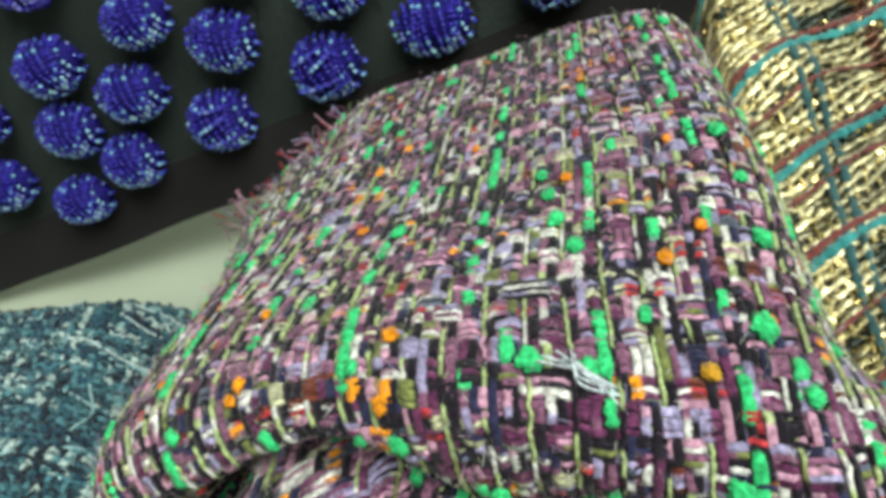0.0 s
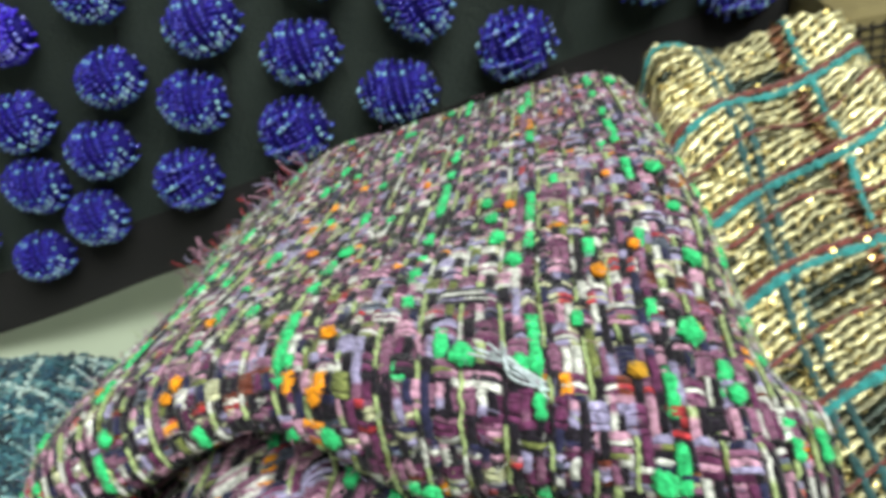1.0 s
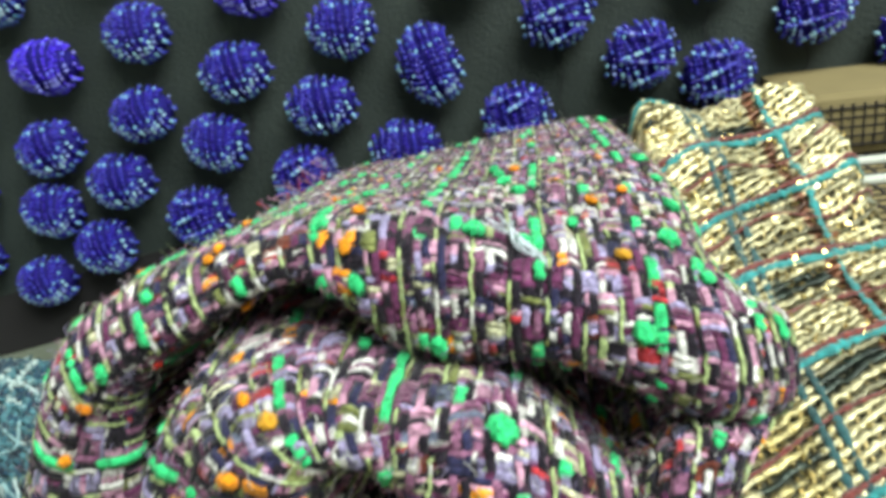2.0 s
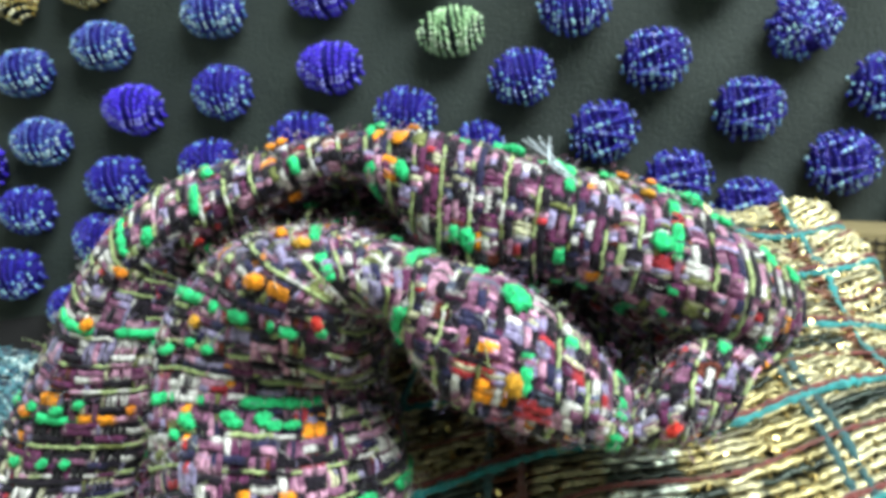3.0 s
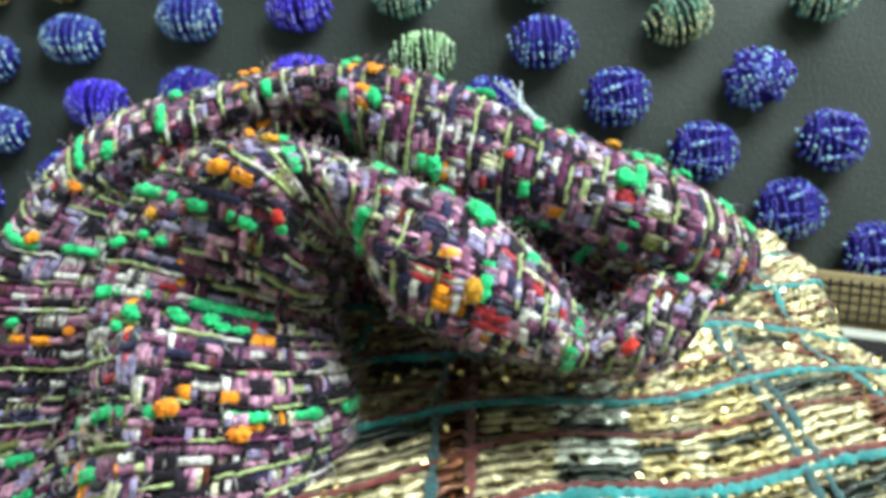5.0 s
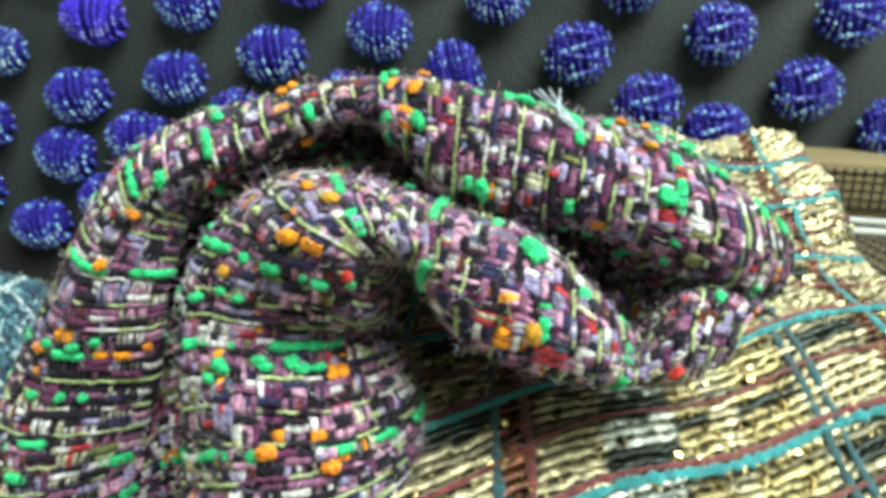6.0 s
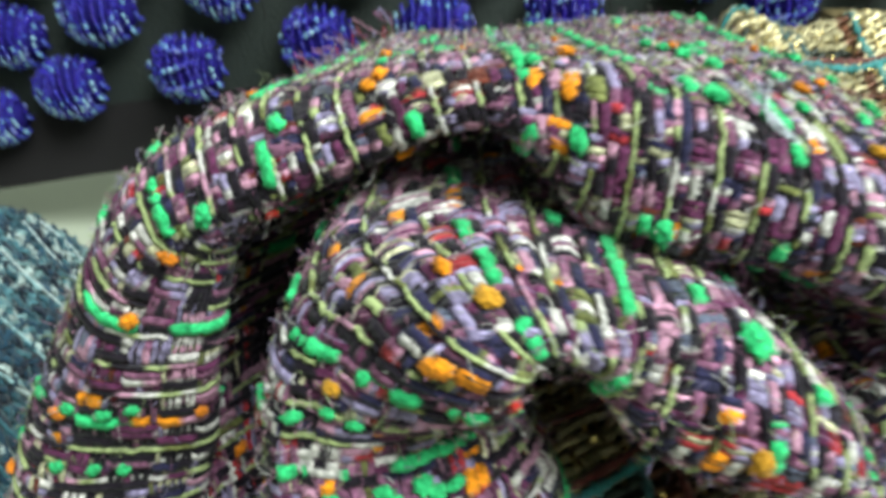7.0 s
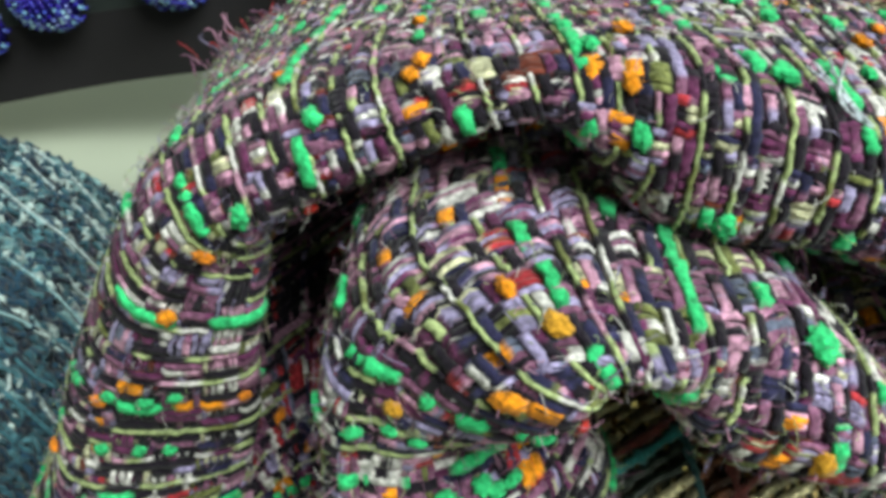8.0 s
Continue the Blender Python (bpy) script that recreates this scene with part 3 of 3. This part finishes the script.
def sequins(owner, count, seed):
    """Tiny gold flakes caught in the weave, tilted every way; one joined part."""
    rng = np.random.default_rng(seed)
    nrm = normals_of(GG)
    u, v = rng.random(count), rng.random(count)
    p = (P0 + (P1 - P0) * u) * 1000
    c = np.mod(p + 29, 74)
    keep = ((c > 46) & (c < 55)) | ((c > 59) & (c < 73)) | ((c > 15) & (c < 24)) | (rng.random(count) < np.where(Q0 + (Q1 - Q0) * v > 0.055, 0.8, 0.22))
    u, v = u[keep], v[keep]
    n = sample(nrm, v, u) + rng.normal(0, 0.45, (len(u), 3))
    n /= np.linalg.norm(n, axis=1, keepdims=True)
    at = sample(GG, v, u) + sample(nrm, v, u) * 0.0012
    a = np.cross(n, rng.normal(0, 1, n.shape))
    a /= np.linalg.norm(a, axis=1, keepdims=True)
    b = np.cross(n, a)
    r = rng.uniform(0.0003, 0.0009, (len(u), 1))
    quad = np.stack([at + a * r, at + b * r * 0.7, at - a * r, at - b * r * 0.7], 1)
    quad = np.concatenate([quad, quad - n[:, None] * 0.00012], 1)
    f = np.array([(0, 1, 2, 3), (7, 6, 5, 4), (0, 4, 5, 1), (1, 5, 6, 2), (2, 6, 7, 3), (3, 7, 4, 0)])
    faces = (f[None] + 8 * np.arange(len(u))[:, None, None]).reshape(-1, 4)
    mesh_part("gold_flake", raw_mesh("gold_flake", quad.reshape(-1, 3), faces, smooth=False), SEQUIN, owner, "tiny glittering gold flakes", "stuff")


sequins(gold, 12000, 8)

# ---- tan mesh cloth beside it ----
mesh_cloth = thing("mesh_fabric", "tan fabric with a dark open grid, folded into a flat stack", "fabric", (0.21, 0.17, 0.0))
bm = slab((-0.128, -0.075, TABLE), (0.20, 0.088, 0.0665), 0.004)
part("folded_body", bm, TAN, mesh_cloth)
for a in np.arange(-0.124, 0.195, 0.0055):
    bm = slab((a, -0.072, 0.0660), (a + 0.0007, 0.086, 0.0669))
    part("grid_thread", bm, LINING, mesh_cloth)
for a in np.arange(-0.070, 0.085, 0.0045):
    bm = slab((-0.127, a, 0.0661), (0.198, a + 0.0006, 0.0670))
    part("grid_thread", bm, LINING, mesh_cloth)

part("raised_fold", slab((-0.122, 0.034, 0.0668), (0.20, 0.085, 0.0865), 0.006), TAN, mesh_cloth, "folded-over back edge of the tan cloth")
for a in np.arange(-0.118, 0.195, 0.0034):
    part("grid_thread", slab((a, 0.0336, 0.070), (a + 0.0004, 0.0348, 0.084)), LINING, mesh_cloth)
for a in (0.0705, 0.0735, 0.0765, 0.0795, 0.0825):
    part("grid_thread", slab((-0.120, 0.0336, a), (0.198, 0.0348, a + 0.0004)), LINING, mesh_cloth)
for a in (0.006, 0.024):
    part("pale_band", slab((-0.126, a, 0.0670), (0.198, a + 0.0045, 0.0684), 0.0004), BAND, mesh_cloth, "pale grey woven band")

# ---- teal tweed at the back of the table ----
teal = thing("teal_tweed", "teal, white and navy boucle tweed folded in a soft heap", "fabric", (0, 0, 0))
tu, tv = np.linspace(0, 1, 150), np.linspace(0, 1, 150)
TU, TV = np.meshgrid(tu, tv)
TX, TY = -0.34 + 0.222 * TU - 0.03 * TV * TU, 0.02 + 0.185 * TV
edge = np.minimum(np.minimum(TU, 1 - TU) * 0.222, np.minimum(TV, 1 - TV) * 0.185)
TZ = TABLE + 0.002 + 0.047 * np.sqrt(smoothstep(0, 0.035, edge)) + 0.002 * np.sin(45 * TX + 30 * TY) * smoothstep(0, 0.03, edge)
TG = np.stack([TX, TY, TZ], -1)
mesh_part("ground_cloth", sheet_mesh("ground_cloth", TG, -0.0008), LINING, teal)


def teal_weave(owner, g, seed):
    rng = np.random.default_rng(seed)
    nrm = normals_of(g)
    n1, n2 = 125, 130
    cols = np.array([(0.015, 0.055, 0.10), (0.035, 0.11, 0.15), (0.08, 0.21, 0.26), (0.45, 0.55, 0.55), (0.01, 0.02, 0.04), (0.20, 0.34, 0.36)])
    for name, a, b, flip in (("weft_yarn", n1, n2, False), ("warp_yarn", n2, n1, True)):
        k = np.linspace(0, b - 1, 2 * b - 1)
        s = np.clip((np.arange(a)[:, None] + 0.5 + rng.normal(0, 0.25, (a, len(k)))) / a, 0, 1)
        r = np.broadcast_to((k[None] + 0.5) / b, s.shape)
        v, u = (r, s) if flip else (s, r)
        n = sample(nrm, v, u)
        h = np.where((np.round(k)[None] + np.arange(a)[:, None] + flip) % 2 == 0, 0.0008, -0.0005) + rng.normal(0, 0.0006, s.shape)
        num = runs(rng, a, len(k), cols, [0.26, 0.22, 0.15, 0.12, 0.18, 0.07], 3, 16)
        c = cols[num] * rng.uniform(0.7, 1.3, (*s.shape, 1))
        verts, quads = tubes(sample(g, v, u) + n * h[..., None], n, np.full(s.shape, 0.00075) * rng.uniform(0.6, 1.5, s.shape), np.full(s.shape, 0.0006))
        mesh_part(name, raw_mesh(name, verts, quads, np.repeat(c.reshape(-1, 3), 4, 0)), TEAL_TWEED, owner, "", "stuff")


teal_weave(teal, TG, 9)


def teal_floats(owner, g, count, seed):
    """Long pale and dark threads lying loose over the weave, some with ends standing off."""
    rng = np.random.default_rng(seed)
    nrm = normals_of(g)
    t = np.linspace(0, 1, 12)[None]
    along = rng.random((count, 1)) < 0.5
    reach = rng.uniform(0.04, 0.16, (count, 1)) * t
    wave = 0.006 * np.sin(9 * t + rng.uniform(0, 6, (count, 1)))
    u = np.clip(rng.random((count, 1)) + np.where(along, reach, wave), 0, 1)
    v = np.clip(rng.random((count, 1)) + np.where(along, wave, reach), 0, 1)
    n = sample(nrm, v, u)
    c = sample(g, v, u) + n * (0.0012 + 0.0022 * rng.random((count, 1)) * t**4)[..., None]
    pick = np.array([(0.50, 0.60, 0.62), (0.30, 0.48, 0.52), (0.008, 0.014, 0.03), (0.06, 0.20, 0.26)])[rng.integers(0, 4, count)]
    wide = np.full(u.shape, 0.00042)
    verts, quads = tubes(c, n, wide, wide)
    mesh_part("loose_thread", raw_mesh("loose_thread", verts, quads, np.repeat(pick, 48, 0)), TEAL_TWEED, owner, "pale and navy loose threads", "stuff")


teal_floats(teal, TG, 260, 21)

# ---- the purple tweed: an upper layer that folds over in front, and a lower roll ----
tweed = thing("tweed_fabric", "folded purple and black tweed with bright green slubs, on gold fabric", "fabric", (0, 0, 0))
# guide curves of the upper layer, each from its left hang to its right edge (millimetres)
BACK_EDGE = [(-116, 168, 26), (-108, 172, 42), (-106, 175, 50), (-100, 173, 60), (-87, 172, 70), (-72, 174, 79), (-53, 180, 86), (-37, 182, 87), (-18, 184, 89), (3, 184, 92), (21, 176, 94), (30, 178, 82)]
TOP_MIDDLE = [(-122, 100, 16), (-108, 120, 36), (-102, 124, 49), (-95, 122, 66), (-84, 119, 78), (-72, 117, 89), (-55, 116, 96), (-39, 114, 98), (-20, 114, 100), (2, 116, 101), (24, 118, 97), (33, 122, 78)]
TOP_FRONT = [(-124, 60, 8), (-112, 78, 32), (-105, 84, 51), (-96, 86, 70), (-85, 83, 87), (-74, 80, 96), (-58, 79, 103), (-41, 78, 107), (-22, 78, 107), (0, 80, 104), (21, 80, 98), (32, 84, 78)]
CREST = [(-115, 42, 8), (-108, 56, 30), (-102, 62, 52), (-94, 66, 71), (-84, 66, 89), (-72, 65, 99), (-58, 64, 104), (-40, 62, 109), (-22, 59, 109), (0, 58, 102), (20, 58, 97), (32, 62, 90)]
BROW = [(-102, 36, 10), (-96, 49, 30), (-93, 57, 51), (-87, 58, 69), (-79, 59, 84), (-69, 58, 92), (-55, 58, 98), (-38, 57, 105), (-22, 54, 99), (-1, 52, 95), (20, 46, 91), (31, 52, 86)]
UNDER = [(-84, 44, 15), (-80, 54, 35), (-74, 59, 53), (-72, 59, 70), (-70, 62, 81), (-69, 64, 86), (-57, 69, 93), (-38, 70, 102), (-22, 57, 91), (-1, 56, 89), (18, 47, 84), (29, 51, 81)]
TUCK = [(-74, 52, 22), (-72, 58, 41), (-83, 75, 53), (-80, 77, 68), (-74, 80, 78), (-65, 82, 84), (-54, 90, 88), (-39, 88, 98), (-23, 70, 89), (-3, 70, 87), (13, 58, 82), (26, 58, 77)]
HANG_END = [(-60, 58, 28), (-60, 64, 44), (-48, 122, 54), (-47, 122, 68), (-46, 120, 78), (-45, 116, 88), (-44, 104, 72), (-34, 100, 60), (-20, 96, 60), (-4, 92, 62), (9, 84, 64), (21, 76, 68)]
# guide lines of the lower roll, each from inside its hollow, round the front and back over its top (millimetres);
# the first ones go round the lobe on the gold cloth, then the crease above it, the cap, the valley and the long roll to its tip
LOBE_FOOT = [(-30, 80, 36), (-29, 62, 40), (-28, 46, 41), (-31, 33, 36), (-38, 22, 29), (-49, 14, 21), (-62, 14, 13), (-72, 28, 8), (-74, 84, 6)]
LOBE_LOW = [(-32, 80, 48), (-28, 60, 50), (-25, 45, 51), (-29, 35, 49), (-36, 28, 46), (-45, 24, 42), (-55, 26, 37), (-63, 38, 33), (-61, 96, 30)]
LOBE_BELLY = [(-33, 80, 55), (-28, 60, 57), (-25, 47, 57), (-30, 37, 57), (-36, 32, 57), (-44, 29, 57), (-52, 30, 55), (-60, 43, 50), (-59, 104, 46)]
LOBE_TOP = [(-34, 82, 60), (-30, 64, 63), (-28, 51, 64), (-32, 42, 64.5), (-38, 35, 65), (-45, 32, 66), (-53, 33, 66), (-61, 45, 62), (-57, 108, 56)]
CREASE = [(-36, 84, 64), (-34, 70, 66), (-32, 60, 68), (-35, 51, 70), (-40, 45, 71), (-47, 39, 72.5), (-55, 37, 73.5), (-61, 46, 72), (-55, 108, 68)]
CAP_LOW = [(-36, 84, 72), (-33, 70, 74), (-31, 58, 75), (-33.5, 43, 76), (-38, 36, 80), (-46, 35, 81.5), (-53, 38, 82), (-60, 48, 82), (-53, 108, 82)]
CAP_FRONT = [(-34, 84, 80), (-32, 68, 81), (-31, 58, 82), (-32, 46, 83), (-35, 32.5, 88), (-41.5, 32.5, 90.5), (-47, 38.5, 92), (-53, 54, 92), (-48, 108, 92)]
CAP_EDGE = [(-31, 84, 82), (-29, 68, 82), (-29, 60, 82), (-30.5, 51, 83), (-30.5, 38.5, 87), (-33, 34, 91.5), (-37, 42, 94.5), (-40, 62, 94), (-38, 109, 96)]
VALLEY = [(-25, 84, 80), (-25, 70, 79), (-26, 60, 79), (-27.5, 56, 81), (-27.5, 42.5, 85), (-27.5, 34.5, 89.5), (-29, 41, 93), (-28, 72, 92), (-28, 110, 98)]
RIDGE = [(-15, 82, 76), (-18, 66, 75), (-20, 54, 74), (-20, 42, 75), (-21, 36.5, 81), (-20, 37, 87), (-19, 42, 91), (-18, 76, 89), (-20, 110, 98)]
ROLL_WIDE = [(-9, 80, 73), (-12, 64, 72), (-13, 52, 71), (-11, 39, 71.5), (-9, 34.5, 78), (-9, 38, 84), (-9, 46, 88), (-9, 72, 86), (-9, 108, 98)]
ROLL_MIDDLE = [(-5, 72, 69), (-3, 64, 69), (-1, 52, 69), (1, 39, 70), (1, 34, 74), (1, 36, 78), (1, 43, 81), (1, 66, 78), (1, 104, 98)]
ROLL_NARROW = [(4, 68, 68), (5, 60, 68), (6, 50, 69), (6, 40, 70), (6, 36, 72), (7, 40, 73), (8, 47, 74), (8, 66, 71), (8, 100, 96)]
TIP_FOLD = [(10, 68, 67), (11, 60, 68), (12, 50, 69), (12, 40, 70), (12, 36, 75), (13, 39, 80), (15, 45, 82), (15, 60, 79), (15, 94, 92)]
TIP_END = [(16, 68, 67), (17, 62, 68), (18, 54, 69), (19, 46, 71), (20, 42, 74), (23, 44, 79), (28, 50, 80), (29, 60, 80), (28, 90, 86)]
ROLL_LINES = (LOBE_FOOT, LOBE_LOW, LOBE_BELLY, LOBE_TOP, CREASE, CAP_LOW, CAP_FRONT, CAP_EDGE, VALLEY, RIDGE, ROLL_WIDE, ROLL_MIDDLE, ROLL_NARROW, TIP_FOLD, TIP_END)
SHEETS = {}
for name, curves, seed, calm in (
    ("upper_layer", (HANG_END, TUCK, UNDER, BROW, CREST, TOP_FRONT, TOP_MIDDLE, BACK_EDGE), 1, 0.16),
    ("lower_roll", tuple(zip(*ROLL_LINES)), 2, 0.30),
):
    g, high, wide = loft(curves)
    layer = mesh_part(name, sheet_mesh(name, g, -0.0009), LINING, tweed, "dark ground under the yarns")
    SHEETS[name] = (g, normals_of(g), layer)
    tweed_weave(layer, g, high, wide, seed, calm=calm)


# ---- thick slubs and loose ends of the tweed ----
SLUBS = {
    "green": [(-10, 41, 87, 3.0), (16, 69, 98, 3.2), (-17, 54, 95, 2.4), (-28, 57, 104, 2.2), (-12, 62, 107, 2.4), (11, 51, 94, 2.2), (-70, 59, 92, 2.0), (-52, 35, 69, 2.0), (-48, 36, 69, 1.7), (-44, 38, 68, 1.9), (-40, 39, 68, 1.6), (20, 87, 98, 2.6), (21, 116, 99, 2.6), (-7, 91, 102, 2.4), (-32, 96, 101, 2.2), (-21, 110, 97, 2.2), (20, 168, 94, 2.4), (-8, 98, 101, 2.0), (-9, 105, 100, 2.0), (-5, 84, 103, 2.0), (-22, 103, 99, 1.8), (21, 101, 98, 2.0)],
    "orange": [(-50, 64, 105, 1.7), (-29, 58, 108, 1.6), (-81, 62, 76, 1.8), (-42, 41, 95, 1.7), (-42, 33, 90, 2.0), (-47, 62, 98, 1.7), (7, 81, 103, 2.0), (-50, 79, 107, 1.6), (-29, 66, 111, 1.8), (-51, 63, 104, 1.5)],
    "emerald": [(-53, 36, 80, 1.3), (-50, 36, 80, 1.2), (-52, 36, 67, 1.5), (-47, 36, 68, 1.5), (-41, 37, 70, 1.5), (-92, 58, 61, 1.5), (-87, 58, 61, 1.7), (-82, 59, 62, 1.5), (-96, 56, 51, 1.6), (-90, 55, 51, 1.6), (-85, 57, 51, 1.5), (-36, 36, 84, 1.5), (-57, 40, 78, 1.5), (-5, 62, 104, 1.8), (20, 60, 96, 1.8), (-62, 62, 101, 1.6), (-33, 62, 110, 1.7), (3, 70, 104, 1.6)],
    "saffron": [(-69, 50, 68, 1.5), (-70, 52, 61, 1.4), (-64, 50, 60, 1.7), (-67, 52, 55, 1.3), (-63, 50, 50, 1.4), (-76, 58, 86, 1.5), (-94, 58, 60, 1.6), (-77, 62, 52, 1.6), (-71, 64, 50, 1.4), (-104, 60, 46, 1.6), (-66, 70, 98, 1.4), (13, 88, 101, 1.5), (-5, 104, 102, 1.6), (12, 112, 99, 1.4), (-40, 100, 101, 1.4), (-22, 124, 100, 1.4), (-45, 35, 58, 2.2), (-38, 34, 56, 2.0)],
    "amber": [(-8, 36, 78, 2.3), (-52, 38, 82, 1.7), (10, 62, 100, 1.8), (-38, 37, 93, 1.7)],
    "scarlet": [(-36, 34, 85, 1.5), (-64, 60, 92, 1.4), (11, 36, 74, 1.7)],
}
PALETTE["emerald"], PALETTE["saffron"] = PALETTE["green"], (0.80, 0.24, 0.02)
PALETTE["amber"], PALETTE["scarlet"] = (0.62, 0.30, 0.03), (0.60, 0.04, 0.03)
_bm = bmesh.new()
bmesh.ops.create_icosphere(_bm, subdivisions=3, radius=1.0)
BLOB_V = np.array([v.co[:] for v in _bm.verts])
BLOB_F = np.array([[v.index for v in f.verts] for f in _bm.faces])
_bm.free()


def on_tweed(p):
    """The layer, place and normal of the tweed nearest to p (metres)."""
    best = min(SHEETS, key=lambda k: np.min(np.linalg.norm(SHEETS[k][0] - p, axis=2)))
    g, n, layer = SHEETS[best]
    k = np.unravel_index(np.argmin(np.linalg.norm(g - p, axis=2)), g.shape[:2])
    return layer, g[k], n[k], np.gradient(g, axis=1)[k], np.gradient(g, axis=0)[k]


slub_rng = np.random.default_rng(17)
for colour, spots in SLUBS.items():
    for x, y, z, size in spots:
        layer, at, n, du, dv = on_tweed(np.array((x, y, z)) / 1000)
        du, dv = du / np.linalg.norm(du), dv / np.linalg.norm(dv)
        bump = 1 + np.array([0.6 * noise.noise(Vector(v * 2.6) + Vector((x, y, z))) + 0.3 * noise.noise(Vector(v * 8.0) + Vector((z, x, y))) for v in BLOB_V])[:, None]
        v = BLOB_V * bump * (0.82 * size / 1000) * (slub_rng.uniform(0.6, 0.85), slub_rng.uniform(0.75, 1.05), 0.40)
        verts = at + n * 0.0013 + v[:, :1] * du + v[:, 1:2] * dv + v[:, 2:] * n
        dye = np.array(PALETTE[colour]) * slub_rng.uniform(0.75, 1.2, (len(verts), 1))
        mesh_part("slub", raw_mesh("slub", verts, BLOB_F, dye), TWEED, layer, colour + " yarn slub")


def hair(points, radius, colour, parent, name="loose_end"):
    p = np.array(points, float)
    c = catmull(p, np.linspace(0, len(p) - 1, 6 * len(p)))
    n = np.zeros_like(c)
    n[:, 1] = -1
    verts, quads = tubes(c[None], n[None], np.full((1, len(c)), radius), np.full((1, len(c)), radius))
    return mesh_part(name, raw_mesh(name, verts, quads, np.full((len(verts), 3), 1.0) * colour), TWEED, parent)


top_layer = SHEETS["upper_layer"][2]
for k in range(7):
    a, b, c = slub_rng.normal(0, 0.0006, (3, 3)) + np.array([(-0.001, 0.059, 0.1025), (-0.005, 0.060, 0.1062), (-0.0095 + 0.0006 * k, 0.061, 0.1098)])
    hair((a, b, c), 0.00015, (0.62, 0.66, 0.75), top_layer)
for k in range(70):
    f = k / 69
    base = np.array((-0.106 + 0.052 * f, 0.170 - 0.016 * f, 0.056 + 0.038 * f)) + slub_rng.normal(0, 0.0012, 3)
    tip = base + np.array((-0.0035, 0.003, 0.0018)) * slub_rng.uniform(0.2, 1.6) + slub_rng.normal(0, 0.0012, 3)
    hair((base, (base + tip) / 2 + slub_rng.normal(0, 0.0012, 3), tip), 0.00017, PALETTE[("mauve", "plum", "pink", "red", "lavender")[k % 5]], top_layer)


def fuzz(count, seed):
    """Short stray fibres standing off the yarns, one joined part per layer."""
    rng = np.random.default_rng(seed)
    cols = dyes(["lavender", "white", "mauve", "lime", "pink"])
    for name, (g, n, layer) in SHEETS.items():
        v, u = rng.random(count), rng.random(count)
        at, nn = sample(g, v, u), sample(n, v, u)
        t = np.linspace(0, 1, 4)[None, :, None]
        way = rng.normal(0, 1, (count, 1, 3))
        bend = rng.normal(0, 1, (count, 1, 3))
        c = at[:, None] + nn[:, None] * (0.0008 + 0.0008 * np.sin(t * 2.6)) + way * 0.0009 * t + bend * 0.0006 * t * t
        side = np.broadcast_to(nn[:, None], c.shape)
        verts, quads = tubes(c, side, np.full(c.shape[:2], 0.00005), np.full(c.shape[:2], 0.00005), 3)
        dye = cols[rng.integers(0, len(cols), count)]
        mesh_part("stray_fibre", raw_mesh("stray_fibre", verts, quads, np.repeat(dye, 12, 0)), TWEED, layer, "", "stuff")


fuzz(4000, 4)
